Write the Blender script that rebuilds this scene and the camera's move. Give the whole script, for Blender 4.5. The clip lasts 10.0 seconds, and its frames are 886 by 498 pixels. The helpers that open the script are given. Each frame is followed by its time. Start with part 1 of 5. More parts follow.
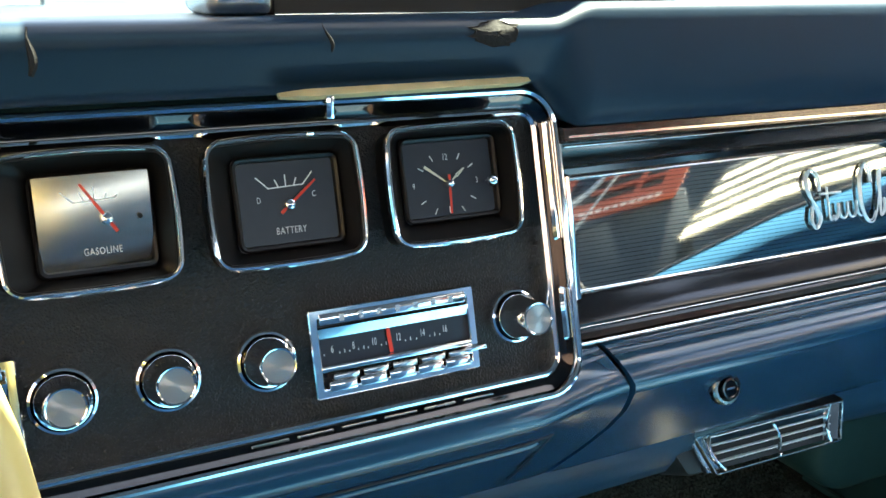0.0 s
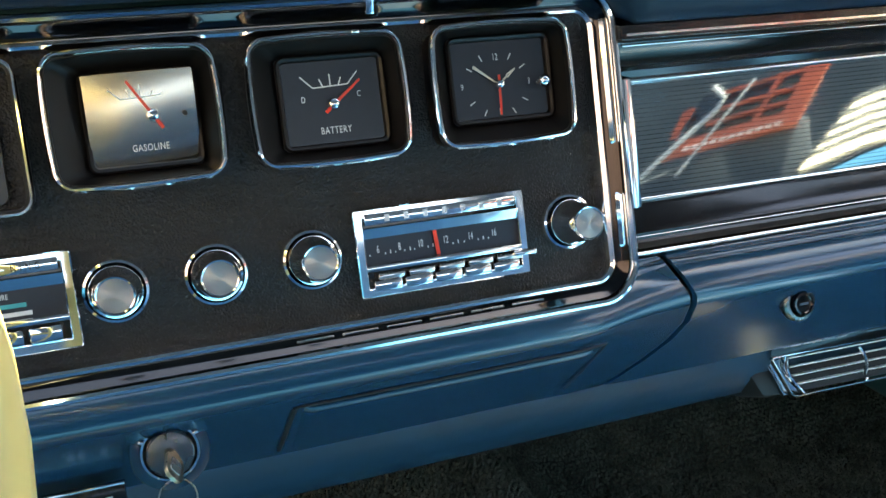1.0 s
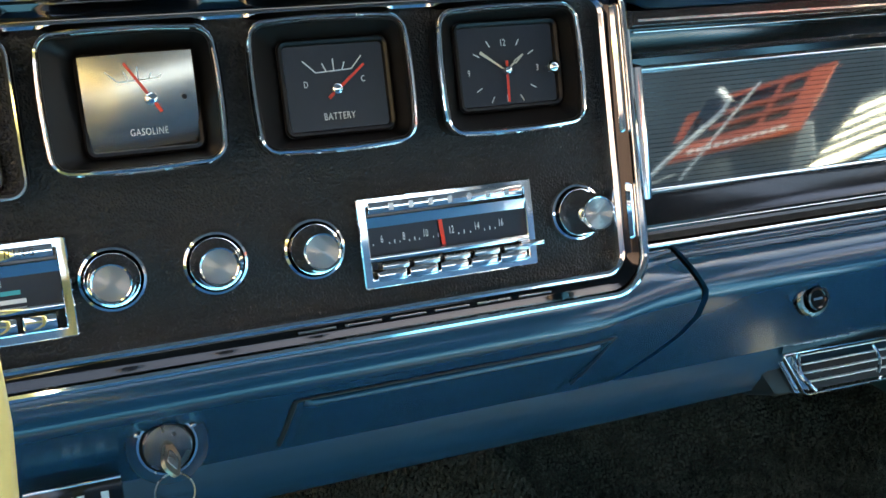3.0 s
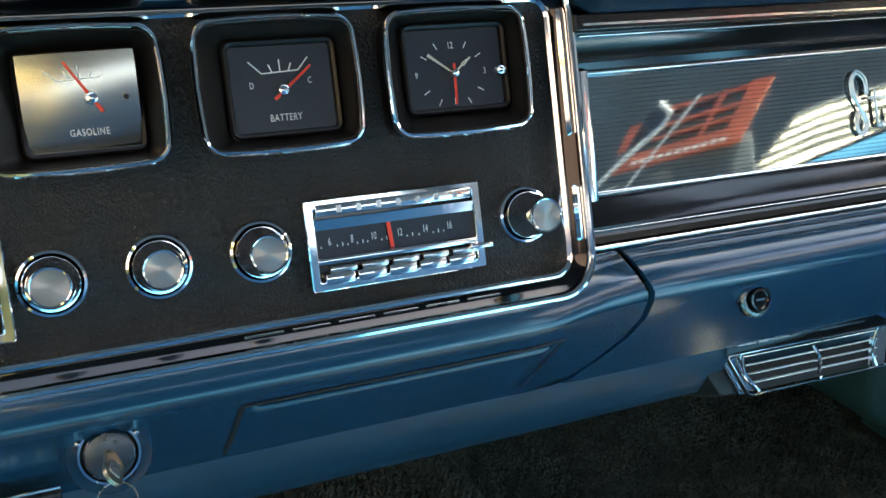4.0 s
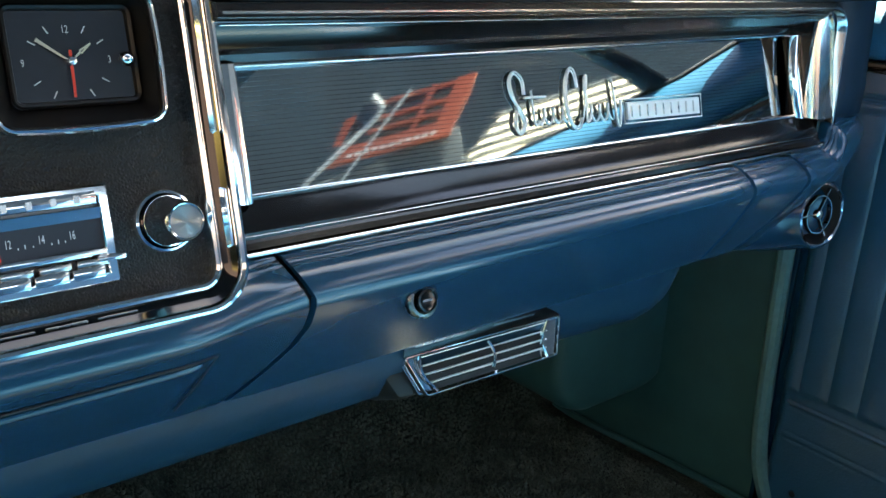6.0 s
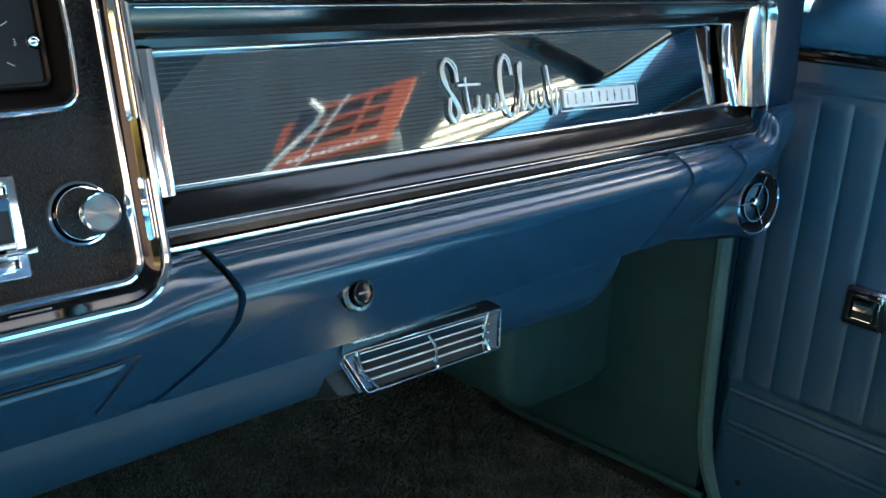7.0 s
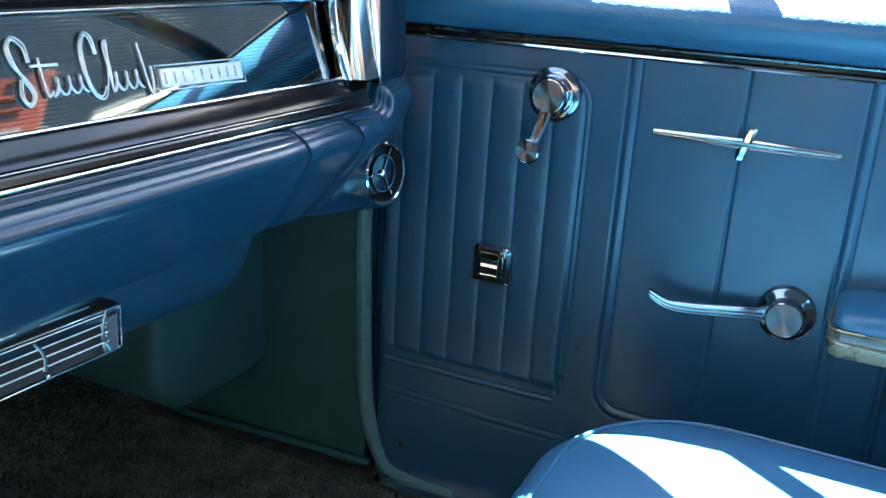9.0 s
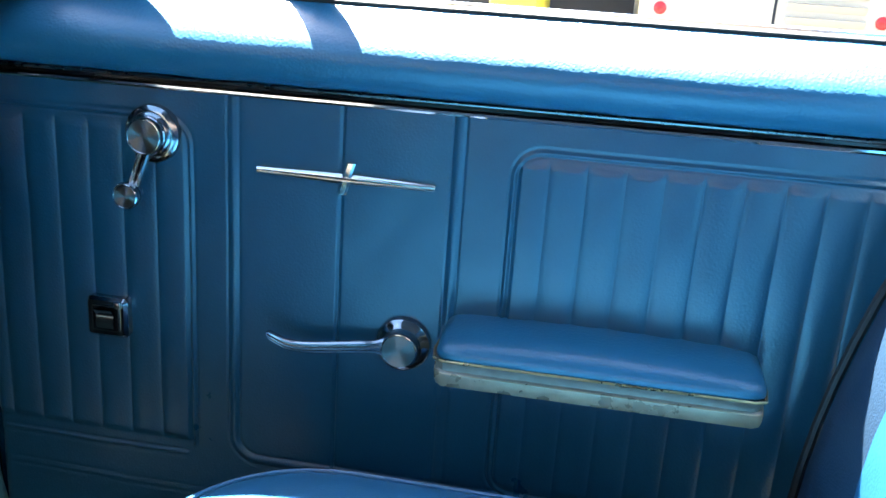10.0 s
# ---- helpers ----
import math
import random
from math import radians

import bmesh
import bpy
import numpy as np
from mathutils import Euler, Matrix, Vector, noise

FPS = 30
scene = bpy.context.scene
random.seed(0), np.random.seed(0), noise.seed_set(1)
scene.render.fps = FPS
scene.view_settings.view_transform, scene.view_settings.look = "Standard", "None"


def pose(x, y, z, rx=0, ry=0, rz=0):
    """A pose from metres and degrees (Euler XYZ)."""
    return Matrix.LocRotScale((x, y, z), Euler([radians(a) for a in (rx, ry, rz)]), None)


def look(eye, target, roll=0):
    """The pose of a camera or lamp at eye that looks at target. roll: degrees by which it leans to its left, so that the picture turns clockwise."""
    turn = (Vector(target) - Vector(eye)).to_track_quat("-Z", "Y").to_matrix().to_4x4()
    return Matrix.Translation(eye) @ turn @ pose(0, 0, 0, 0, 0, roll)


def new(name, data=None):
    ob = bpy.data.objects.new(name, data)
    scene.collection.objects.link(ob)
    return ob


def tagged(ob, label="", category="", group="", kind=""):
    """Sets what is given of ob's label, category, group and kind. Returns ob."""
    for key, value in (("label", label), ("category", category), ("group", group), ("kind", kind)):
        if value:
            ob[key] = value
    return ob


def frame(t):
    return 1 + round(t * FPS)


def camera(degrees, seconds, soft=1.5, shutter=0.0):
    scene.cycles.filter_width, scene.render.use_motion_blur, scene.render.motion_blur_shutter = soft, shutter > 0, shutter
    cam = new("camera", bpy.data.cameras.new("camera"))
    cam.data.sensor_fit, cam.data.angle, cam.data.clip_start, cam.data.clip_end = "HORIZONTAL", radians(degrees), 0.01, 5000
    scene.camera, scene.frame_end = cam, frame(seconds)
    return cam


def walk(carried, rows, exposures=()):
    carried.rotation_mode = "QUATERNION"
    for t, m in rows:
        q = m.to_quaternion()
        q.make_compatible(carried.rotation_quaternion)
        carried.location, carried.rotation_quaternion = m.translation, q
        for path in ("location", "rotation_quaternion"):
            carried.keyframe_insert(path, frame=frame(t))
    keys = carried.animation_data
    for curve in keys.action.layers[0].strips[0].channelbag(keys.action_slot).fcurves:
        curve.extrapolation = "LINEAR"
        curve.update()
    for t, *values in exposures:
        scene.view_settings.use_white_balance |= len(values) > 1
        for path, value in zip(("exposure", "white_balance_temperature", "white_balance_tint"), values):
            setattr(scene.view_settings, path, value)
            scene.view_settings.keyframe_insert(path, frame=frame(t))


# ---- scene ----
cam = camera(52.2, 10.0)
PATH = [
    (0, (-0.304, -0.417, 0.782), (0.575, 1.287, 0.214), 0.4),
    (0.5, (-0.279, -0.436, 0.772), (0.398, 1.34, 0.149), -1.3),
    (1, (-0.271, -0.434, 0.761), (0.353, 1.337, 0.071), -1.7),
    (1.5, (-0.266, -0.43, 0.755), (0.334, 1.345, 0.055), -1.8),
    (2, (-0.265, -0.426, 0.753), (0.335, 1.35, 0.054), -1.6),
    (3.5, (-0.27, -0.425, 0.749), (0.38, 1.342, 0.074), -1.3),
    (4, (-0.269, -0.425, 0.746), (0.457, 1.317, 0.083), -0.7),
    (4.5, (-0.263, -0.424, 0.744), (0.572, 1.271, 0.087), 0.3),
    (5, (-0.252, -0.424, 0.742), (0.726, 1.196, 0.095), 1.7),
    (5.5, (-0.238, -0.42, 0.739), (0.912, 1.086, 0.103), 3.1),
    (5.7, (-0.229, -0.418, 0.74), (0.964, 1.051, 0.092), 3.3),
    (7, (-0.206, -0.413, 0.725), (1.12, 0.944, 0.094), 2.9),
    (7.5, (-0.201, -0.409, 0.722), (1.173, 0.899, 0.087), 2.8),
    (8, (-0.194, -0.407, 0.722), (1.238, 0.829, 0.074), 2.8),
    (8.5, (-0.192, -0.417, 0.72), (1.378, 0.642, 0.078), 3.2),
    (9, (-0.171, -0.446, 0.718), (1.556, 0.35, 0.098), 3.5),
    (9.5, (-0.138, -0.48, 0.727), (1.707, 0.019, 0.137), 4.1),
    (10, (-0.081, -0.573, 0.759), (1.806, -0.274, 0.168), 3.9),
]
walk(cam, [(t, look(eye, target, roll)) for t, eye, target, roll in PATH], [(0, 4.85, 8300, 14), (5, 4.75, 8000, 12), (8, 4.8, 7500, 12), (9, 4.97, 6900, 12), (10, 4.62, 6300, 10)])

# ---- light ----
SUN = Vector((0.48, 0.20, 0.95)).normalized()
world = bpy.data.worlds.new("sky")
scene.world = world
world.use_nodes = True
wn = world.node_tree.nodes
sky = wn.new("ShaderNodeTexSky")
sky.sky_type, sky.sun_disc = "NISHITA", False
sky.sun_elevation = math.asin(SUN.z)
sky.sun_rotation = math.atan2(SUN.x, SUN.y)
wn["Background"].inputs["Strength"].default_value = 0.05
world.node_tree.links.new(sky.outputs["Color"], wn["Background"].inputs["Color"])
sun = new("sun", bpy.data.lights.new("sun", "SUN"))
sun.data.energy, sun.data.angle, sun.data.color = 5.0, radians(0.53), (1.0, 0.94, 0.86)
sun.matrix_world = look(SUN * 20, (0, 0, 0))


# ---- materials ----
def material(name, color, rough=0.5, metal=0.0, var=0.0, scale=60.0, bump=0.0, bump_scale=800.0, coat=0.0, second=None,
             kind="noise", detail=4.0, rough_var=0.0, aniso=0.0, spec=0.5):
    m = bpy.data.materials.new(name)
    m.use_nodes = True
    n, l = m.node_tree.nodes, m.node_tree.links
    b = n["Principled BSDF"]
    b.inputs["Base Color"].default_value = (*color, 1)
    b.inputs["Roughness"].default_value = rough
    b.inputs["Metallic"].default_value = metal
    b.inputs["Coat Weight"].default_value = coat
    b.inputs["Coat Roughness"].default_value = 0.13
    b.inputs["Specular IOR Level"].default_value = spec
    b.inputs["Anisotropic"].default_value = aniso
    co = n.new("ShaderNodeTexCoord")
    if var or rough_var:
        tex = n.new("ShaderNodeTexNoise")
        tex.inputs["Scale"].default_value, tex.inputs["Detail"].default_value = scale, detail
        l.new(co.outputs["Object"], tex.inputs["Vector"])
        big = n.new("ShaderNodeTexNoise")
        big.inputs["Scale"].default_value = scale / 9
        l.new(co.outputs["Object"], big.inputs["Vector"])
        both = n.new("ShaderNodeMath")
        both.operation = "ADD"
        l.new(tex.outputs["Fac"], both.inputs[0])
        l.new(big.outputs["Fac"], both.inputs[1])
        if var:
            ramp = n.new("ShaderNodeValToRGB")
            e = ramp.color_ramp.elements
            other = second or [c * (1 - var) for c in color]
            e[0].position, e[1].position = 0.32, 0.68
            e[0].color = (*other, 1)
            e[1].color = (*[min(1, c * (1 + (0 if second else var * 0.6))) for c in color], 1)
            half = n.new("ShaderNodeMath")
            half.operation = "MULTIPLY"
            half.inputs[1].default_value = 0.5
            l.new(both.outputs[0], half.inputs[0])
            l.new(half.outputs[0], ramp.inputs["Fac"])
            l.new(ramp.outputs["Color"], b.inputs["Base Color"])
        if rough_var:
            mr = n.new("ShaderNodeMapRange")
            mr.inputs["From Min"].default_value, mr.inputs["From Max"].default_value = 0.6, 1.4
            mr.inputs["To Min"].default_value, mr.inputs["To Max"].default_value = max(0.02, rough - rough_var), rough + rough_var
            l.new(both.outputs[0], mr.inputs["Value"])
            l.new(mr.outputs["Result"], b.inputs["Roughness"])
    if bump:
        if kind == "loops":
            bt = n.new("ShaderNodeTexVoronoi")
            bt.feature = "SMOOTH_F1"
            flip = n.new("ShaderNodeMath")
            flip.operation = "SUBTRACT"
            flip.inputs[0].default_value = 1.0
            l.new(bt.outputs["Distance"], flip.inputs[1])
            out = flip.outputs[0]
        elif kind == "leather":
            bt = n.new("ShaderNodeTexVoronoi")
            bt.feature = "SMOOTH_F1"
            out = bt.outputs["Distance"]
        else:
            bt = n.new("ShaderNodeTexNoise")
            bt.inputs["Detail"].default_value = 5
            out = bt.outputs["Fac"]
        bt.inputs["Scale"].default_value = bump_scale
        l.new(co.outputs["Object"], bt.inputs["Vector"])
        bp = n.new("ShaderNodeBump")
        bp.inputs["Strength"].default_value, bp.inputs["Distance"].default_value = bump, 0.004 if kind == "loops" else 0.001
        l.new(out, bp.inputs["Height"])
        l.new(bp.outputs["Normal"], b.inputs["Normal"])
    return m


BLUE_PAINT = material("blue_paint", (0.003, 0.042, 0.083), 0.24, coat=0.5, var=0.06, scale=25, rough_var=0.02, spec=0.40)
BLUE_PAD = material("blue_pad", (0.006, 0.021, 0.038), 0.42, spec=0.17, var=0.12, scale=30, rough_var=0.05, bump=0.06, bump_scale=900)
BLUE_VINYL = material("blue_vinyl", (0.008, 0.074, 0.136), 0.32, spec=0.95, var=0.10, scale=40, rough_var=0.05, bump=0.19, bump_scale=420, kind="leather")
BLUE_ROLL = material("blue_padded_vinyl", (0.016, 0.130, 0.232), 0.36, spec=0.8, var=0.08, scale=40, rough_var=0.04, bump=0.32, bump_scale=330, kind="leather")
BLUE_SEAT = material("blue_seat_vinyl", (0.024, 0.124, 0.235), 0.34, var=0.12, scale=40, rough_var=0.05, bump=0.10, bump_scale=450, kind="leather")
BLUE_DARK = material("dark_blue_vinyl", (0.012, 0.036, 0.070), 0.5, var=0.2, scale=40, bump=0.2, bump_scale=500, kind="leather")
BLUE_SATIN = material("satin_blue_metal", (0.005, 0.047, 0.088), 0.38, var=0.15, scale=30, rough_var=0.08, bump=0.08, bump_scale=200)
TEAL = material("teal_kick_board", (0.016, 0.080, 0.078), 0.6, var=0.3, scale=18, bump=0.15, bump_scale=300)
TEAL_LACE = material("teal_windlace", (0.075, 0.190, 0.185), 0.75, var=0.2, scale=120, bump=0.4, bump_scale=900)
CHROME = material("chrome", (0.86, 0.87, 0.88), 0.07, 1.0, rough_var=0.04, scale=90)
CHROME_WORN = material("worn_chrome", (0.80, 0.78, 0.74), 0.16, 1.0, var=0.12, scale=130, rough_var=0.1)
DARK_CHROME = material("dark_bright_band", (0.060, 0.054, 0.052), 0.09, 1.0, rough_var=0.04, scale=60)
CHROME_DULL = material("dull_chrome", (0.42, 0.42, 0.43), 0.13, 1.0, rough_var=0.06, scale=90)
BRUSHED = material("spun_aluminium", (0.43, 0.41, 0.385), 0.46, 1.0, aniso=1.0)
BRUSHED.node_tree.nodes["Principled BSDF"].inputs["Anisotropic Rotation"].default_value = 0.25
SPUN_DARK = material("dull_spun_metal", (0.29, 0.275, 0.265), 0.46, 1.0, aniso=1.0)
SPUN_DARK.node_tree.nodes["Principled BSDF"].inputs["Anisotropic Rotation"].default_value = 0.25
tang = SPUN_DARK.node_tree.nodes.new("ShaderNodeTangent")
tang.direction_type, tang.axis = "RADIAL", "Z"
SPUN_DARK.node_tree.links.new(tang.outputs["Tangent"], SPUN_DARK.node_tree.nodes["Principled BSDF"].inputs["Tangent"])
BADGE = material("bright_badge_metal", (0.95, 0.94, 0.91), 0.50, 0.80, var=0.04, scale=200)
tang = BRUSHED.node_tree.nodes.new("ShaderNodeTangent")
tang.direction_type, tang.axis = "RADIAL", "Z"
BRUSHED.node_tree.links.new(tang.outputs["Tangent"], BRUSHED.node_tree.nodes["Principled BSDF"].inputs["Tangent"])
GRILLE_BLACK = material("black_gloss", (0.0085, 0.0062, 0.0052), 0.15, var=0.25, scale=60, rough_var=0.04, spec=0.5)
PANEL_BLACK = material("black_grained_panel", (0.0175, 0.0152, 0.0150), 0.42, var=0.35, scale=30, bump=0.9, bump_scale=900, spec=0.35, kind="leather", rough_var=0.08)
TUNNEL = material("black_gauge_tunnel", (0.0080, 0.0064, 0.0058), 0.35, var=0.2, scale=80, spec=0.25)
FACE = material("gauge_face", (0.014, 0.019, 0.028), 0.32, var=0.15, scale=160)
# Pale metal colour puts the glare into the fuel gauge face.
FACE_GAS = material("glare_gauge_face", (0.46, 0.42, 0.37), 0.25, 0.92, var=0.06, scale=160)
WHITE_INK = material("white_ink", (0.75, 0.75, 0.72), 0.6)
RED_NEEDLE = material("red_needle", (0.75, 0.045, 0.02), 0.45)
BONE = material("ivory_hand", (0.62, 0.56, 0.42), 0.5)
BRASS = material("aged_brass_strip", (0.66, 0.50, 0.26), 0.34, 0.75, var=0.35, scale=90, rough_var=0.12)
GLOVE_FACE = material("ribbed_anodised_panel", (0.20, 0.25, 0.265), 0.03, 1.0, var=0.10, scale=40, rough_var=0.01)
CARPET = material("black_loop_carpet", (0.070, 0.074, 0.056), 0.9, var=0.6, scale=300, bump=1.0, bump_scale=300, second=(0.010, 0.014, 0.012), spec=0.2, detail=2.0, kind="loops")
PILE = material("dark_green_black_pile", (0.105, 0.130, 0.105), 0.8, var=0.7, scale=230, second=(0.014, 0.020, 0.016), spec=0.25, detail=2.0)
LOCK_DARK = material("dark_plated_metal", (0.20, 0.19, 0.18), 0.27, 1.0, rough_var=0.05, scale=90)
TAN_STRIP = material("tan_faded_trim", (0.58, 0.44, 0.23), 0.42, 0.15, var=0.25, scale=90, rough_var=0.1)
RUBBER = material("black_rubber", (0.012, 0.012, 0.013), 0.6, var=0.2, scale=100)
# Near-black foam also holds the shade inside the pad's hole and splits.
FOAM = material("shaded_torn_foam", (0.004, 0.003, 0.003), 0.9, var=0.5, scale=200, bump=0.8, bump_scale=300)
CREAM_WHEEL = material("cream_wheel_plastic", (0.76, 0.55, 0.20), 0.30, var=0.15, scale=30)
KEY_METAL = material("worn_key_metal", (0.42, 0.34, 0.25), 0.30, 1.0, var=0.3, scale=200, rough_var=0.08)
STEEL = material("bare_steel", (0.55, 0.53, 0.50), 0.28, 1.0, rough_var=0.08, scale=120)
HEADLINER = material("blue_headliner", (0.020, 0.040, 0.060), 0.8, var=0.1, scale=60)
ASPHALT = material("concrete_yard", (0.13, 0.125, 0.12), 0.9, var=0.3, scale=3, bump=0.4, bump_scale=60)
CREAM_BODY = material("cream_van_paint", (0.52, 0.45, 0.33), 0.35, var=0.08, scale=3)
CREAM_SIDING = material("cream_siding", (0.66, 0.58, 0.42), 0.6, var=0.08, scale=6)
RED_PAINT = material("red_machine_paint", (0.40, 0.085, 0.050), 0.6, var=0.2, scale=5)
GREY_WALL = material("grey_blue_wall", (0.045, 0.062, 0.075), 0.8, var=0.15, scale=3)
YELLOW = material("yellow_paint", (0.75, 0.62, 0.06), 0.4, var=0.1, scale=8)
DULL_BAND = material("dull_grey_band", (0.33, 0.30, 0.25), 0.42, 0.6, var=0.2, scale=80, rough_var=0.1)
TARNISH = material("tarnished_band", (0.50, 0.40, 0.27), 0.30, 0.55, var=0.28, scale=60, rough_var=0.12)
DARK_GLASS = material("dark_window", (0.02, 0.025, 0.03), 0.08)
RED_LENS = material("red_lens", (0.55, 0.02, 0.015), 0.25)


def thin_glass(name, gloss=0.06, tint=(0.93, 0.97, 0.96)):
    """A thin pane: mostly clear, with a faint gloss."""
    m = bpy.data.materials.new(name)
    m.use_nodes = True
    n, l = m.node_tree.nodes, m.node_tree.links
    n.remove(n["Principled BSDF"])
    clear, shine, mix = n.new("ShaderNodeBsdfTransparent"), n.new("ShaderNodeBsdfGlossy"), n.new("ShaderNodeMixShader")
    clear.inputs["Color"].default_value = (*tint, 1)
    shine.inputs["Roughness"].default_value = 0.02
    mix.inputs["Fac"].default_value = gloss
    l.new(clear.outputs[0], mix.inputs[1])
    l.new(shine.outputs[0], mix.inputs[2])
    l.new(mix.outputs[0], n["Material Output"].inputs["Surface"])
    return m


TINTED = thin_glass("tinted_glass", 0.06, (0.70, 0.79, 0.78))


# ---- building helpers ----
def mesh_of(bm, mat, smooth=True, angle=35):
    bmesh.ops.recalc_face_normals(bm, faces=bm.faces)
    me = bpy.data.meshes.new("mesh")
    for f in bm.faces:
        f.smooth = smooth
    for e in bm.edges:
        if len(e.link_faces) == 2 and e.calc_face_angle(0) > radians(angle):
            e.smooth = False
    bm.to_mesh(me)
    bm.free()
    me.materials.append(mat)
    return me


def part(name, bm, mat, parent, label="", at=None, angle=35):
    """One mesh object under a thing or a part; at: its pose in the parent's own axes."""
    ob = new(name, mesh_of(bm, mat, True, angle))
    ob.parent = parent
    if at is not None:
        ob.matrix_basis = at
    return tagged(ob, label)


def thing(name, label, category, at=None, group="", kind=""):
    ob = new(name)
    ob.empty_display_size = 0.02
    if at is not None:
        ob.matrix_basis = at
    return tagged(ob, label, category, group, kind)


def solo(name, bm, mat, label, category, at=None, group="", kind="", angle=35):
    ob = new(name, mesh_of(bm, mat, True, angle))
    if at is not None:
        ob.matrix_basis = at
    return tagged(ob, label, category, group, kind)


def T(x, y, z):
    return Matrix.Translation((x, y, z))


def box(x0, x1, y0, y1, z0, z1, bevel=0.0, seg=2):
    bm = bmesh.new()
    bmesh.ops.create_cube(bm, size=1, matrix=Matrix.LocRotScale(((x0 + x1) / 2, (y0 + y1) / 2, (z0 + z1) / 2), None, (x1 - x0, y1 - y0, z1 - z0)))
    if bevel:
        bmesh.ops.bevel(bm, geom=bm.edges[:], offset=bevel, segments=seg, affect="EDGES", profile=0.5)
    return bm


def loft(rows, closed_u=False, closed_v=False, caps=False):
    """A skin over rows of points; rows all have the same count."""
    bm = bmesh.new()
    vs = [[bm.verts.new(p) for p in row] for row in rows]
    nu, nv = len(rows), len(rows[0])
    for i in range(nu if closed_u else nu - 1):
        for j in range(nv if closed_v else nv - 1):
            a, b = (i + 1) % nu, (j + 1) % nv
            bm.faces.new((vs[i][j], vs[i][b], vs[a][b], vs[a][j]))
    if caps:
        bm.faces.new(vs[0])
        bm.faces.new(vs[-1])
    return bm


def lathe(profile, seg=40, caps=True):
    """Turns (radius, height) about z."""
    rows = [[(r * math.cos(2 * math.pi * k / seg), r * math.sin(2 * math.pi * k / seg), h) for k in range(seg)] for r, h in profile]
    return loft(rows, closed_v=True, caps=caps)


def rounded(x0, x1, y0, y1, r, n=7, mid=0):
    """A rounded rectangle; mid: extra points along each side, so that it can be bowed."""
    pts = []
    for cx, cy, a0 in ((x1 - r, y1 - r, 0), (x0 + r, y1 - r, 90), (x0 + r, y0 + r, 180), (x1 - r, y0 + r, 270)):
        for k in range(n):
            a = radians(a0 + 90 * k / (n - 1))
            pts.append((cx + r * math.cos(a), cy + r * math.sin(a)))
    if mid:
        full = []
        for i, p in enumerate(pts):
            full.append(p)
            if i % n == n - 1:
                q = pts[(i + 1) % len(pts)]
                full += [(p[0] + (q[0] - p[0]) * k / (mid + 1), p[1] + (q[1] - p[1]) * k / (mid + 1)) for k in range(1, mid + 1)]
        return full
    return pts


def ring(rect, r, section, n=7, mid=0):
    """A frame: section is (inset, height) pairs swept round a rounded rectangle (x0, x1, y0, y1)."""
    x0, x1, y0, y1 = rect
    rows = []
    for d, h in section:
        rows.append([(px, py, h) for px, py in rounded(x0 + d, x1 - d, y0 + d, y1 - d, max(0.0006, r - d), n, mid)])
    return loft(rows, closed_u=True, closed_v=True)


def slab(rect, r, z0, z1, n=7, bevel=0.0):
    """A rounded plate between heights z0 and z1."""
    x0, x1, y0, y1 = rect
    rows = [[(px, py, z0) for px, py in rounded(*rect, r, n)]]
    if bevel:
        rows.append([(px, py, z1 - bevel) for px, py in rounded(*rect, r, n)])
        rows.append([(px, py, z1) for px, py in rounded(x0 + bevel, x1 - bevel, y0 + bevel, y1 - bevel, max(0.0005, r - bevel), n)])
    else:
        rows.append([(px, py, z1) for px, py in rounded(*rect, r, n)])
    return loft(rows, closed_v=True, caps=True)


def tube(path, radius, seg=10, closed=False, caps=True, flat=1.0):
    """A round bar along a path of points."""
    pts = [Vector(p) for p in path]
    n = len(pts)
    rows = []
    prev = None
    for i, p in enumerate(pts):
        if closed:
            d = pts[(i + 1) % n] - pts[i - 1]
        else:
            d = pts[min(n - 1, i + 1)] - pts[max(0, i - 1)]
        d.normalize()
        side = prev if prev is not None else (d.orthogonal())
        side = (side - d * side.dot(d)).normalized()
        prev = side
        up = d.cross(side)
        r = radius[i] if isinstance(radius, (list, tuple)) else radius
        rows.append([p + side * (r * math.cos(2 * math.pi * k / seg)) + up * (r * flat * math.sin(2 * math.pi * k / seg)) for k in range(seg)])
    return loft(rows, closed_u=closed, closed_v=True, caps=caps and not closed)


def prism(profile, x0, x1, caps=True):
    """Extrudes a closed (y, z) outline along x."""
    return loft([[(x0, y, z) for y, z in profile], [(x1, y, z) for y, z in profile]], closed_v=True, caps=caps)


def join(*bms):
    out = bmesh.new()
    for bm in bms:
        me = bpy.data.meshes.new("tmp")
        bm.to_mesh(me)
        bm.free()
        out.from_mesh(me)
        bpy.data.meshes.remove(me)
    return out


def moved(bm, m):
    bmesh.ops.transform(bm, matrix=m, verts=bm.verts[:])
    return bm


def lettering(name, text, size, mat, parent, at, spread=1.0, squeeze=1.0, depth=0.0, label=""):
    cu = bpy.data.curves.new("letters", "FONT")
    cu.body, cu.size, cu.align_x, cu.align_y = text, size, "CENTER", "CENTER"
    cu.space_character, cu.extrude, cu.resolution_u = spread, depth, 3
    tmp = bpy.data.objects.new("letters", cu)
    scene.collection.objects.link(tmp)
    me = bpy.data.meshes.new_from_object(tmp.evaluated_get(bpy.context.evaluated_depsgraph_get()))
    bpy.data.objects.remove(tmp)
    me.materials.clear()
    me.materials.append(mat)
    ob = new(name, me)
    ob.parent = parent
    ob.matrix_basis = at @ Matrix.Diagonal((squeeze, 1, 1, 1))
    return tagged(ob, label)


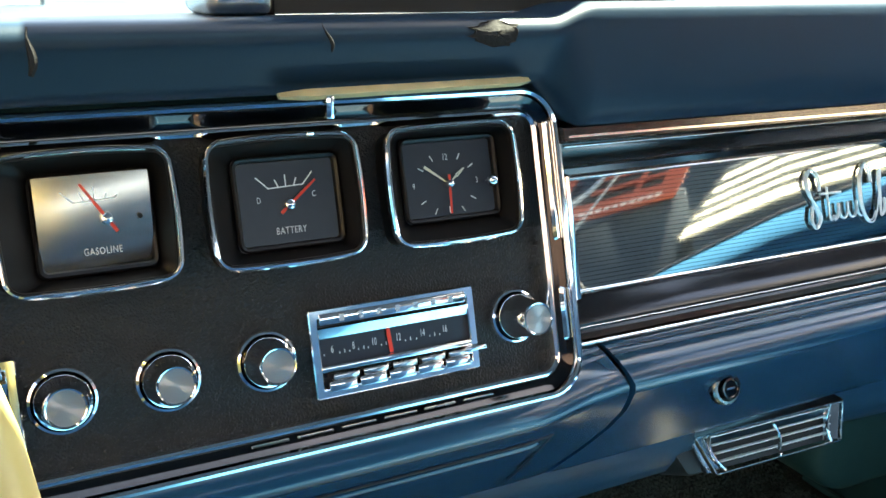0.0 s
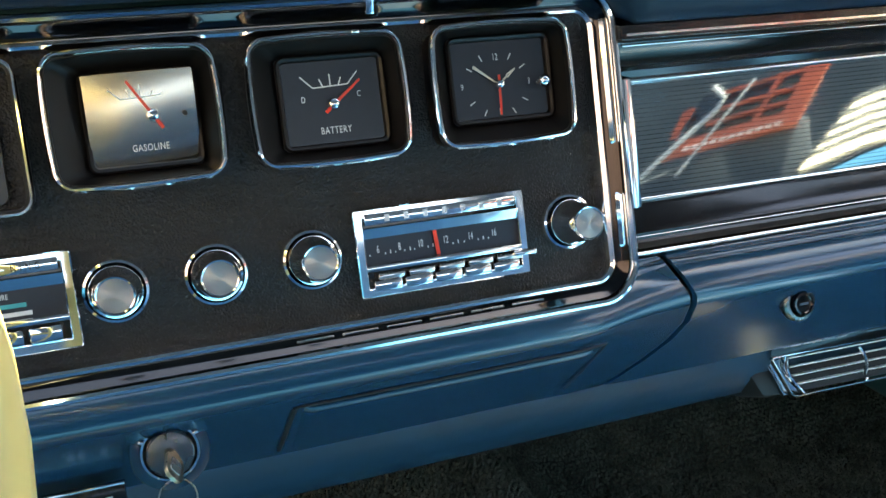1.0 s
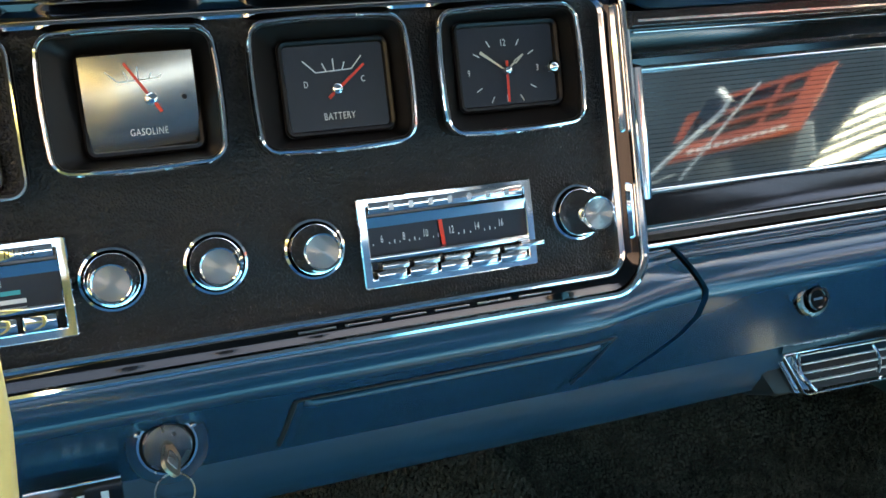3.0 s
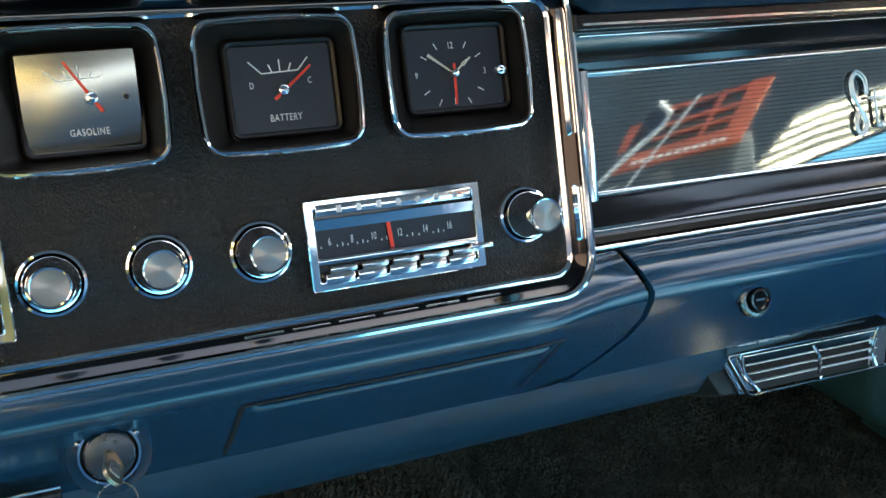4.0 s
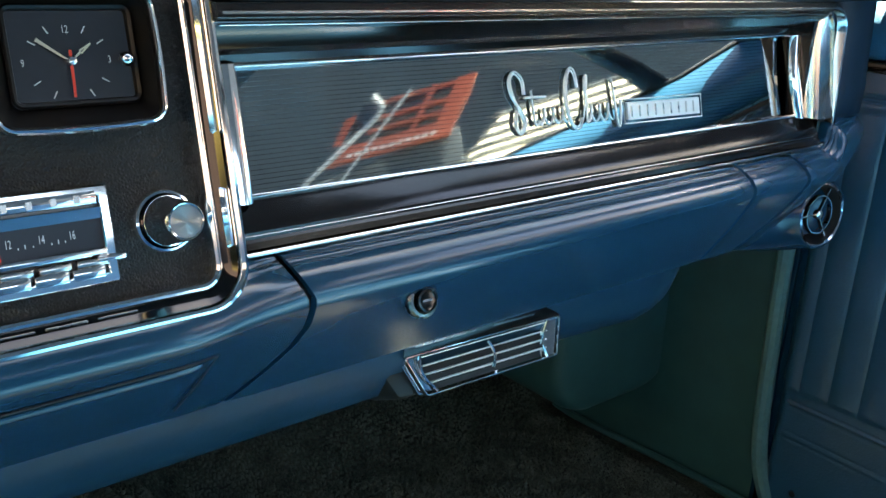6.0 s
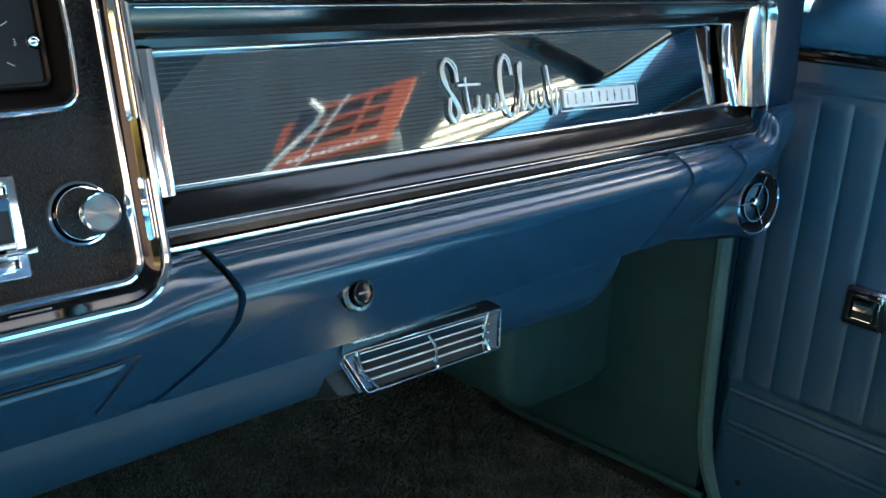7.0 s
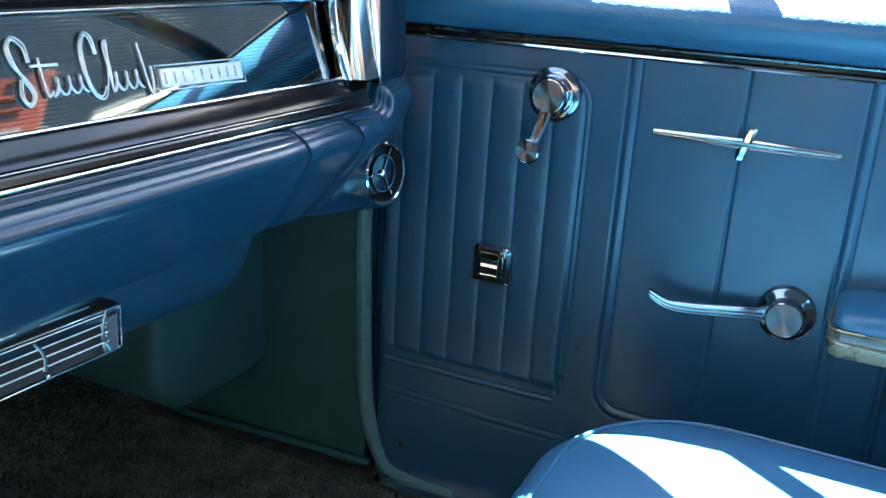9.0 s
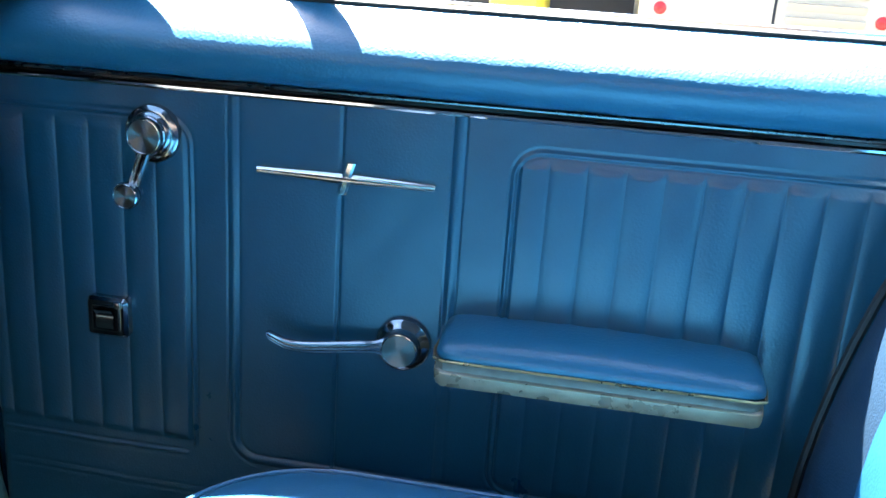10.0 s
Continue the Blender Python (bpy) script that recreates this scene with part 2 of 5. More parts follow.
def smoothstep(a, b, x):
    t = max(0.0, min(1.0, (x - a) / (b - a)))
    return t * t * (3 - 2 * t)


def curve_points(ctrl, n=8):
    """Smooth points through control points."""
    P = [Vector(c) for c in ctrl]
    out = []
    for i in range(len(P) - 1):
        p0, p1, p2, p3 = P[max(0, i - 1)], P[i], P[i + 1], P[min(len(P) - 1, i + 2)]
        for k in range(n):
            t = k / n
            out.append(0.5 * ((2 * p1) + (p2 - p0) * t + (2 * p0 - 5 * p1 + 4 * p2 - p3) * t * t + (3 * p1 - p0 - 3 * p2 + p3) * t ** 3))
    out.append(P[-1])
    return out

# ---- the car's shell ----
ground = solo("ground", loft([[(-200, -200, -0.36), (-200, 200, -0.36)], [(200, -200, -0.36), (200, 200, -0.36)]]), ASPHALT, "pale sunlit concrete yard", "ground", kind="structure")

# floor with the hump over the gearbox, then the sloping toe board
CX = -0.03


def floor_z(x, y):
    hump = 0.17 * math.exp(-((x - CX) / 0.15) ** 4) * smoothstep(-1.6, 0.2, y)
    toe = 0.8 * max(0.0, y - 0.44) ** 1.0
    sag = 0.02 * math.sin(9 * x) * math.sin(7 * y)
    return 0.046 + hump + toe + 0.3 * sag


rows = []
for i in range(61):
    x = -0.85 + 1.66 * i / 60
    rows.append([(x, -2.0 + 2.80 * j / 70, floor_z(x, -2.0 + 2.80 * j / 70)) for j in range(71)])
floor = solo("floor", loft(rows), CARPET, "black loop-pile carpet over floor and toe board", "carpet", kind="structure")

# roof, pillars, side walls and rear, seen only as shade and reflections
roof_rows = []
for i in range(13):
    s0 = i / 12
    arch = []
    for k in range(13):
        a = -1 + 2 * k / 12
        y = -0.14 - 1.63 * s0 - 0.23 * a * a * (1 - s0)
        arch.append((CX + 0.64 * a, y, 1.13 - 0.05 * abs(a) ** 3 - 0.05 * ((y + 0.9) / 0.8) ** 2))
    roof_rows.append(arch)
roof_bm = loft(roof_rows)
bmesh.ops.solidify(roof_bm, geom=roof_bm.faces[:], thickness=-0.03)
solo("ceiling", roof_bm, HEADLINER, "blue cloth headliner under the roof", "ceiling", kind="structure")


def pillar(name, a, b, r):
    return solo(name, tube([a, ((a[0] + b[0]) / 2, (a[1] + b[1]) / 2, (a[2] + b[2]) / 2), b], r, 10), BLUE_DARK, "dark blue painted roof pillar", "pillar", kind="structure")


for s, nm in ((1, "right"), (-1, "left")):
    pr = [[(CX + s * px + 0.018 * math.cos(q), py + pw * math.sin(q), pz) for q in [2 * math.pi * k / 12 for k in range(12)]]
          for px, py, pz, pw in ((0.822, -0.022, 0.70, 0.080), (0.812, -0.050, 0.75, 0.080), (0.800, -0.105, 0.79, 0.076), (0.735, -0.240, 0.95, 0.066), (0.655, -0.360, 1.09, 0.060))]
    solo("trim_pillar_" + nm, loft(pr, closed_v=True, caps=True), BLUE_DARK, "dark blue windscreen pillar", "pillar", kind="structure")
    pillar("trim_rear_pillar_" + nm, (CX + s * 0.78, -1.95, 0.72), (CX + s * 0.62, -1.70, 1.08), 0.06)
solo("wall_left", box(CX - 0.84, CX - 0.79, -2.2, 0.45, -0.1, 0.72, 0.01), BLUE_VINYL, "blue vinyl inner side of the driver's door", "wall", kind="structure")
solo("wall_rear", box(CX - 0.80, CX + 0.80, -2.25, -2.0, 0.0, 0.74, 0.02), BLUE_VINYL, "blue rear seat wall", "wall", kind="structure")
solo("wall_right_rear", box(0.79, 0.83, -2.2, -0.95, -0.1, 0.72, 0.01), BLUE_VINYL, "blue vinyl rear side panel", "wall", kind="structure")
solo("wall_right_front", box(0.775, 0.86, 0.0832, 0.80, -0.1, 0.72, 0.001), BLUE_PAINT, "blue painted body side ahead of the door", "wall", kind="structure")
solo("wall_front", box(CX - 0.84, CX + 0.84, 0.72, 0.76, -0.1, 0.74, 0.01), TEAL, "dull teal firewall", "wall", kind="structure")
solo("wall_cowl", box(CX - 0.84, CX + 0.84, 0.40, 1.60, 0.700, 0.755, 0.01), BLUE_PAINT, "blue painted cowl and bonnet below the windscreen", "cowl", kind="structure")
ws = loft([[(CX - 0.77, 0.10, 0.765), (CX, 0.44, 0.77), (CX + 0.77, 0.10, 0.765)], [(CX - 0.63, -0.33, 1.08), (CX, -0.13, 1.11), (CX + 0.63, -0.33, 1.08)]])
bmesh.ops.solidify(ws, geom=ws.faces[:], thickness=0.004)
solo("window_1", ws, TINTED, "lightly tinted curved windscreen", "windscreen", kind="structure")

# ---- dashboard ----
LEAN = radians(15)
MC = Matrix(((1, 0, 0, 0), (0, math.sin(LEAN), -math.cos(LEAN), 0), (0, math.cos(LEAN), math.sin(LEAN), 0.62), (0, 0, 0, 1)))


def onp(u, v, w=0.0):
    """A pose on the instrument panel: across, up and out from it."""
    return MC @ T(u, v, w)


dash = thing("dashboard", "blue painted metal dashboard with padded top and chrome trim", "dashboard")

# top pad: its lower lip steps up over the instrument cluster
pad_rows = []
xs = [-0.80 + 0.02 * i for i in range(39)] + [-0.03 + 0.004 * i for i in range(9)] + [0.01 + 0.02 * i for i in range(39)]
for x in xs:
    g = smoothstep(-0.030, -0.002, x)
    lip = 0.728 + (0.7035 - 0.728) * g
    y0 = 0.012 + (0.000 - 0.012) * g
    prof = [(y0 + 0.03, lip + 0.002), (y0 + 0.004, lip), (y0 - 0.006, lip + 0.002), (y0 - 0.012, lip + 0.008 + 0.004 * g), (y0 - 0.0125, lip + 0.015 + 0.010 * g),
            (-0.0122, 0.7530 + 0.007 * g), (-0.0112, 0.7590 + 0.008 * g), (-0.0082, 0.7628 + 0.008 * g), (-0.0030, 0.7645 + 0.0075 * g), (0.008, 0.7650 + 0.007 * g), (0.020, 0.7650 + 0.0065 * g), (0.045, 0.7650 + 0.005 * g), (0.10, 0.765 + 0.003 * g), (0.22, 0.766), (0.42, 0.767), (0.42, 0.70)]
    pad_rows.append([(x, y, z) for y, z in prof])
part("top_pad", loft(pad_rows), BLUE_PAD, dash, "dark blue padded dash top with splits", angle=60)

part("cluster_panel", slab((-0.72, -0.020, -0.064, 0.100), 0.02, -0.012, -0.002, bevel=0.0), PANEL_BLACK, dash, "black grained instrument panel", MC)

# chrome surround: two bright beads with a dark band between them
OUT = (-0.735, -0.0105, -0.0705, 0.1065)
part("surround_bead", ring(OUT, 0.024, [(0.0, -0.004), (0.0, 0.0125), (0.001, 0.0140), (0.0025, 0.0145), (0.004, 0.0138), (0.0048, 0.011), (0.0048, -0.004)], 10), CHROME, dash, "", MC)
# The dark colour holds the dark reflections of the concave chrome.
part("surround_band", ring(OUT, 0.024, [(0.0046, -0.004), (0.0046, 0.0105), (0.007, 0.0085), (0.0095, 0.0065), (0.0115, 0.0058), (0.0118, -0.004)], 10), DARK_CHROME, dash, "concave chrome band darkened for its dark reflections", MC)
part("surround_inner_bead", ring(OUT, 0.024, [(0.0114, -0.006), (0.0114, 0.0062), (0.0124, 0.0078), (0.0138, 0.0082), (0.0152, 0.0074), (0.0162, 0.004), (0.0162, -0.006)], 10), CHROME, dash, "", MC)

# lower roll of blue metal, in three pressings parted by seams
GLOVE = [(0.006, 0.5715), (-0.004, 0.5705), (-0.0080, 0.5695), (-0.0086, 0.5680), (-0.0100, 0.5682), (-0.0130, 0.5670), (-0.0136, 0.5654), (-0.0150, 0.5655), (-0.0220, 0.5605),
         (-0.0268, 0.5535), (-0.0277, 0.5490), (-0.0255, 0.5425), (-0.0200, 0.5300), (-0.0130, 0.5160), (-0.0045, 0.5010), (0.0022, 0.4895), (0.0058, 0.4832), (0.0072, 0.4815), (0.0090, 0.4825)]
CLUST = [(-0.012, 0.5600), (-0.0220, 0.5590), (-0.0270, 0.5582), (-0.0295, 0.5572), (-0.0315, 0.5560), (-0.0335, 0.5545), (-0.0348, 0.5527), (-0.0358, 0.5507), (-0.0365, 0.5480),
         (-0.0368, 0.5450), (-0.0355, 0.5410), (-0.0315, 0.5345), (-0.0250, 0.5250), (-0.0170, 0.5130), (-0.0080, 0.5000), (-0.0012, 0.4910), (0.0028, 0.4860), (0.0042, 0.4840), (0.0060, 0.4850)]


def lower_profile(x):
    g = smoothstep(-0.055, 0.012, x)
    c = min(max(x - 0.5945, 0.0), 0.0238)
    top = 0.5715 + 0.024 - math.sqrt(0.024 ** 2 - c * c) + 0.004 * smoothstep(0.613, 0.650, x)
    low = 0.4815 + 0.046 * smoothstep(0.560, 0.632, x)
    back = 0.030 * (max(0.0, x - 0.655) / 0.041) ** 2.2
    flat = 1 - 0.45 * smoothstep(0.58, 0.66, x)
    out = []
    for (a, b), (c2, d) in zip(CLUST, GLOVE):
        y, z = a + (c2 - a) * g, b + (d - b) * g
        if x > 0.3:
            z = low + (z - 0.4815) / 0.09 * (top - low)
            y = y * flat + back
        out.append((y, z))
    return out


def seam_left(z):
    k = (z - 0.481) / 0.09
    return 0.028 - 0.045 * max(0, 0.55 - k) ** 1.5 * 2.2 - 0.022 * max(0, k - 0.72) * 2


def seam_near(z):
    k = (z - 0.481) / 0.09
    return 0.461 - 0.022 * max(0, 0.75 - k) ** 1.4 - 0.03 * max(0, k - 0.85)


def seam_far(z):
    k = (z - 0.481) / 0.09
    return 0.549 - 0.074 * max(0, 0.72 - k) ** 1.2 - 0.05 * max(0, k - 0.85)


def pressing(x0, x1, s0, s1, n):
    rows = []
    for i in range(n + 1):
        f = i / n
        prof = lower_profile(x0 + (x1 - x0) * f)
        edge = min(i, n - i)
        sink = 0.0050 if edge == 0 else (0.0009 if edge == 1 else 0.0)
        row = []
        for y, z in prof:
            a, b = (s0(z) if s0 else x0), (s1(z) if s1 else x1)
            ff = (0.0012 / (b - a) if i == 1 else 1 - 0.0012 / (b - a) if i == n - 1 else f)
            row.append((a + (b - a) * ff, y + sink, z))
        rows.append(row)
    return loft(rows)


part("lower_pressing", pressing(-0.80, 0.024, None, lambda z: seam_left(z) - 0.0012, 60), BLUE_PAINT, dash, angle=50)
part("lower_pressing", pressing(0.03, 0.461, lambda z: seam_left(z) + 0.0012, lambda z: seam_near(z) - 0.0013, 48), BLUE_PAINT, dash, angle=50)
part("lower_pressing", pressing(0.461, 0.548, lambda z: seam_near(z) + 0.0013, lambda z: seam_far(z) - 0.0013, 14), BLUE_PAINT, dash, angle=50)
part("lower_pressing", pressing(0.548, 0.696, lambda z: seam_far(z) + 0.0013, None, 34), BLUE_PAINT, dash, angle=50)
# Black strip put behind the pressings to paint shade into their seams.
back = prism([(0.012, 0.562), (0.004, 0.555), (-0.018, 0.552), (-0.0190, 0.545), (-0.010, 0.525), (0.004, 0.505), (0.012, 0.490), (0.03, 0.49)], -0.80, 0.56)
part("seam_shade", back, RUBBER, dash, "black shadow gap behind the pressings")
# Unseen wall, added to keep light off the cabin from the left.
solo("light_block_wall", box(-2.6, -2.4, -7.0, 4.0, -0.36, 2.6, 0.02), material("dark_light_block", (0.080, 0.064, 0.056), 0.85, var=0.3, scale=6), "tall dark unseen wall added to hold back light on the driver's side", "wall", kind="structure")
# slotted bright vents in the surround under the radio
for k in range(6):
    u = -0.205 + 0.0235 * k
    for v in (-0.0612, -0.0650):
        part("surround_slot", box(u, u + 0.0190, v - 0.0006, v + 0.0006, 0.0058, 0.0078, 0.0003, 1), LOCK_DARK, dash, "", MC)


def surface_row(x, z_top, z_bot, n, lift):
    """Points down the lower roll between two heights, lifted off it."""
    prof = lower_profile(x)[4:]
    out = []
    for k in range(n + 1):
        z = z_top + (z_bot - z_top) * k / n
        y = prof[-1][0]
        for (ya, za), (yb, zb) in zip(prof, prof[1:]):
            if za >= z >= zb:
                y = ya + (yb - ya) * (za - z) / max(1e-6, za - zb)
                break
        out.append((x, y - lift, z))
    return out


# ash tray door let into the lower roll
rows = []
for i in range(25):
    f = i / 24
    row = []
    for k, g in enumerate((0.0, 0.015, 0.05, 0.10, 0.2, 0.4, 0.6, 0.8, 0.92, 1.0)):
        x0, x1 = -0.2085 - 0.006 * g, -0.031 - 0.014 * g
        x = x0 + (x1 - x0) * f
        z = 0.5290 - 0.0395 * g
        (p,) = [surface_row(x, z, z - 0.001, 1, 0.0)[0]]
        lift = (-0.0015, 0.0018, 0.0032, 0.0038)[min(k, 3)] - 0.0020 * g
        if min(i, 24 - i) == 0:
            lift = -0.003
        row.append((x, p[1] - lift, z))
    rows.append(row)
ash = thing("ash_tray", "blue painted ash tray door let into the lower dash", "ash tray")
part("tray_door", loft(rows), BLUE_PAINT, ash, angle=50)
gapr = []
for i in range(25):
    f = i / 24
    x = -0.2100 + (-0.0295 + 0.2100) * f
    p = surface_row(x, 0.5310, 0.5300, 1, 0.0)[0]
    gapr.append((x, p[1] - 0.0001, 0.5300))
pl = [surface_row(-0.2100 - 0.007 * k / 6, 0.5295 - 0.039 * k / 6, 0.48, 1, 0.0)[0] for k in range(7)]
pr = [surface_row(-0.0293 - 0.0145 * k / 6, 0.5295 - 0.039 * k / 6, 0.48, 1, 0.0)[0] for k in range(7)]
part("shadow_gap", join(tube(gapr, 0.0008, 6), tube(pl, 0.0016, 6), tube(pr, 0.0007, 6)), RUBBER, ash, "dark shadow gap")

# under-dash duct, a long blue rolled valance
duct_prof = [(0.032, 0.500), (0.0335, 0.478), (0.0365, 0.456), (0.043, 0.437), (0.056, 0.420), (0.080, 0.409), (0.20, 0.404), (0.20, 0.50)]
rows = []
for x, s in ((-0.80, 1), (-0.3, 1), (0.0, 1), (0.2, 1), (0.34, 1.05), (0.425, 1.10), (0.450, 1.05), (0.466, 0.92), (0.476, 0.68), (0.480, 0.2)):
    rows.append([(x, 0.03 + (y - 0.03) * s + 0.05 * (1 - s), 0.486 + (z - 0.486) * s) for y, z in duct_prof])
duct = thing("under_dash_duct", "blue rolled metal valance hanging under the dashboard", "duct")
part("shell", loft(rows, caps=True), BLUE_SATIN, duct, angle=50)
part("flange", box(-0.80, 0.36, 0.012, 0.040, 0.4925, 0.4950, 0.001), BLUE_PAINT, duct, "folded upper flange")

# ---- instruments ----


def pillowed(bm, w, h):
    """Bows the sides of a rounded rectangle by drawing its corners in."""
    for v in bm.verts:
        x, y = v.co.x, v.co.y
        v.co.x, v.co.y = x * (1 - 0.045 * (y / h) ** 2), y * (1 - 0.055 * (x / w) ** 2)
    return bm


def gauge(name, label, u, uc, bulge, v1, face_rect, face_mat):
    g = thing(name, label, "gauge", onp(u, 0.058))
    W2, H2 = 0.0398, 0.0325
    rect = (-W2, W2, -H2, H2)
    low = T(0, -0.0010, 0)
    part("pod", pillowed(ring(rect, 0.0085, [(0.0012, -0.004), (0.0006, 0.0120), (0.0020, 0.0150), (0.0030, 0.0150), (0.0040, -0.002)], 9, 9), W2, H2), TUNNEL, g, "black moulded pod", low)
    part("chrome_rim", pillowed(ring(rect, 0.0085, [(-0.0003, 0.0115), (-0.0003, 0.0150), (0.0006, 0.0162), (0.0017, 0.0164), (0.0025, 0.0154), (0.0027, 0.0125)], 12, 9), W2, H2), CHROME, g, "", low)
    f = [c - (u if k < 2 else 0.058) for k, c in enumerate(face_rect)]
    a = [(x * (1 - 0.045 * (y / H2) ** 2), y * (1 - 0.055 * (x / W2) ** 2)) for x, y in rounded(rect[0] + 0.0022, rect[1] - 0.0022, rect[2] + 0.0022, rect[3] - 0.0022, 0.0065, 7, 9)]
    b = rounded(*f, 0.004, 7, 9)
    part("tunnel", loft([[(x, y - 0.0010, 0.0142) for x, y in a], [(x, y, 0.0012) for x, y in b]], closed_v=True), TUNNEL, g, "black tunnel round the dial")
    part("dial_frame", ring(f, 0.005, [(0.0, 0.0008), (0.0, 0.0034), (0.0010, 0.0042), (0.0024, 0.0034), (0.0032, 0.0008)], 7), TUNNEL, g)
    # The tilted bulge shapes that glare into a band.
    if bulge:
        rows = []
        for k in range(15):
            q = k / 14
            y = f[2] + 0.002 + (f[3] - f[2] - 0.004) * q
            rows.append([(f[0] + 0.002 + (f[1] - f[0] - 0.004) * i / 12, y, 0.0022 + bulge * 4 * q * (1 - q) + (0.0094 + 0.0028 * (i / 6 - 1)) * (q - 0.35) + 0.0010 * 4 * (i / 12) * (1 - i / 12)) for i in range(13)])
        dial = part("dial", loft(rows), face_mat, g, "bulged pale metal dial made to carry glare")
    else:
        dial = part("dial", slab(f, 0.004, -0.001, 0.0012), face_mat, g)
    return g, dial, uc - u


def disc(r, z0, z1, seg=28, dome=0.0):
    prof = [(r, z0), (r, z1)]
    if dome:
        prof += [(r * 0.8, z1 + dome * 0.5), (r * 0.4, z1 + dome * 0.9)]
        prof += [(0.00005, z1 + dome)]
    return lathe(prof, seg)


def bar(x0, y0, x1, y1, w, z0, z1, w1=None):
    """A thin flat bar from one point to another, tapering to w1."""
    d = Vector((x1 - x0, y1 - y0, 0)).normalized()
    s = Vector((-d.y, d.x, 0))
    w1 = w if w1 is None else w1
    a, b = Vector((x0, y0, 0)), Vector((x1, y1, 0))
    lo = [a + s * w / 2, a - s * w / 2, b - s * w1 / 2, b + s * w1 / 2]
    return loft([[(p.x, p.y, z0) for p in lo], [(p.x, p.y, z1) for p in lo]], closed_v=True, caps=True)


Z = 0.0013
# fuel gauge
ZF = 0.0094
g, dial, c = gauge("fuel_gauge", "square chrome-rimmed fuel gauge with glare put into its face", -0.2655, -0.2612, 0.0028, 0, (-0.2890, -0.2355, 0.0325, 0.0800), FACE_GAS)
hx, hy = 0.0078, -0.0008
part("needle", join(bar(hx + 0.004, hy - 0.0062, hx - 0.0098, hy + 0.0165, 0.0016, 0.0098, 0.0104, 0.0010)), RED_NEEDLE, g, "red needle")
part("needle_hub", lathe([(0.0030, Z), (0.0030, 0.0106), (0.0024, 0.0120), (0.0012, 0.0126), (0.0001, 0.0128)], 24), CHROME, g, at=T(hx, hy, 0))
lettering("lettering", "GASOLINE", 0.0046, WHITE_INK, g, T(0.0052, -0.0152, 0.0042), 1.12, 0.72)
arc = join(bar(-0.0105, 0.0125, -0.0055, 0.0075, 0.0005, ZF - 0.0004, ZF), bar(-0.0055, 0.0075, 0.0125, 0.0085, 0.0005, ZF - 0.0004, ZF),
           bar(0.0125, 0.0085, 0.0175, 0.0145, 0.0005, ZF - 0.0004, ZF), bar(0.0035, 0.008, 0.0035, 0.014, 0.0005, ZF - 0.0004, ZF),
           bar(-0.001, 0.008, -0.0025, 0.012, 0.0005, ZF - 0.0004, ZF), bar(0.008, 0.008, 0.0095, 0.012, 0.0005, ZF - 0.0004, ZF))
part("scale_marks", arc, WHITE_INK, g, "white scale lines")
part("screw", disc(0.0011, Z, 0.0092, 14), TUNNEL, g, at=T(0.0225, -0.001, 0))

# battery gauge
g, dial, c = gauge("battery_gauge", "square chrome-rimmed battery gauge with red needle", -0.1735, -0.1704, 0, 0, (-0.1978, -0.1420, 0.0328, 0.0800), FACE)
hx, hy = 0.0031, -0.0030
part("needle", bar(hx - 0.0042, hy - 0.0040, hx + 0.0150, hy + 0.0114, 0.0017, 0.0030, 0.0036, 0.0011), RED_NEEDLE, g, "red needle")
part("needle_hub", lathe([(0.0030, Z), (0.0030, 0.0045), (0.0024, 0.0062), (0.0012, 0.0068), (0.0001, 0.007)], 24), CHROME, g, at=T(hx, hy, 0))
lettering("lettering", "BATTERY", 0.0050, WHITE_INK, g, T(0.0035, -0.0160, Z + 0.0002), 1.10, 0.72)
lettering("lettering", "D", 0.0044, WHITE_INK, g, T(-0.0115, 0.0002, Z + 0.0002), squeeze=0.7)
lettering("lettering", "C", 0.0044, WHITE_INK, g, T(0.0173, 0.0012, Z + 0.0002), squeeze=0.7)
arc = join(bar(-0.0120, 0.0118, -0.0060, 0.0058, 0.0006, Z, Z + 0.0003), bar(-0.0060, 0.0058, 0.0120, 0.0066, 0.0006, Z, Z + 0.0003),
           bar(0.0120, 0.0066, 0.0175, 0.0126, 0.0006, Z, Z + 0.0003), bar(0.0031, 0.0062, 0.0031, 0.0122, 0.0006, Z, Z + 0.0003),
           bar(-0.0008, 0.0062, -0.0024, 0.0100, 0.0006, Z, Z + 0.0003), bar(0.0072, 0.0064, 0.0088, 0.0102, 0.0006, Z, Z + 0.0003))
part("scale_marks", arc, WHITE_INK, g, "white scale lines")

# clock
g, dial, c = gauge("dash_clock", "square chrome-rimmed dashboard clock with ivory pointers", -0.0805, -0.0796, 0, 0, (-0.1075, -0.0482, 0.0368, 0.0832), FACE)
hx, hy = 0.0009, -0.0009
lettering("lettering", "12", 0.0050, WHITE_INK, g, T(hx, hy + 0.0146, Z + 0.0002), squeeze=0.7)
lettering("lettering", "9", 0.0046, WHITE_INK, g, T(hx - 0.0203, hy, Z + 0.0002), squeeze=0.7)
lettering("lettering", "3", 0.0046, WHITE_INK, g, T(hx + 0.0185, hy + 0.0005, Z + 0.0002), squeeze=0.7)
marks = bmesh.new()
bms = []
for h in range(12):
    if h in (0, 3, 9):
        continue
    a = radians(90 - 30 * h)
    d = Vector((math.cos(a), math.sin(a)))
    k = 1 / max(abs(d.x) / 0.0200, abs(d.y) / 0.0160)
    k = min(k, 0.0195)
    bms.append(bar(hx + d.x * (k - 0.0036), hy + d.y * (k - 0.0036), hx + d.x * k, hy + d.y * k, 0.0005, Z, Z + 0.0003))
marks.free()
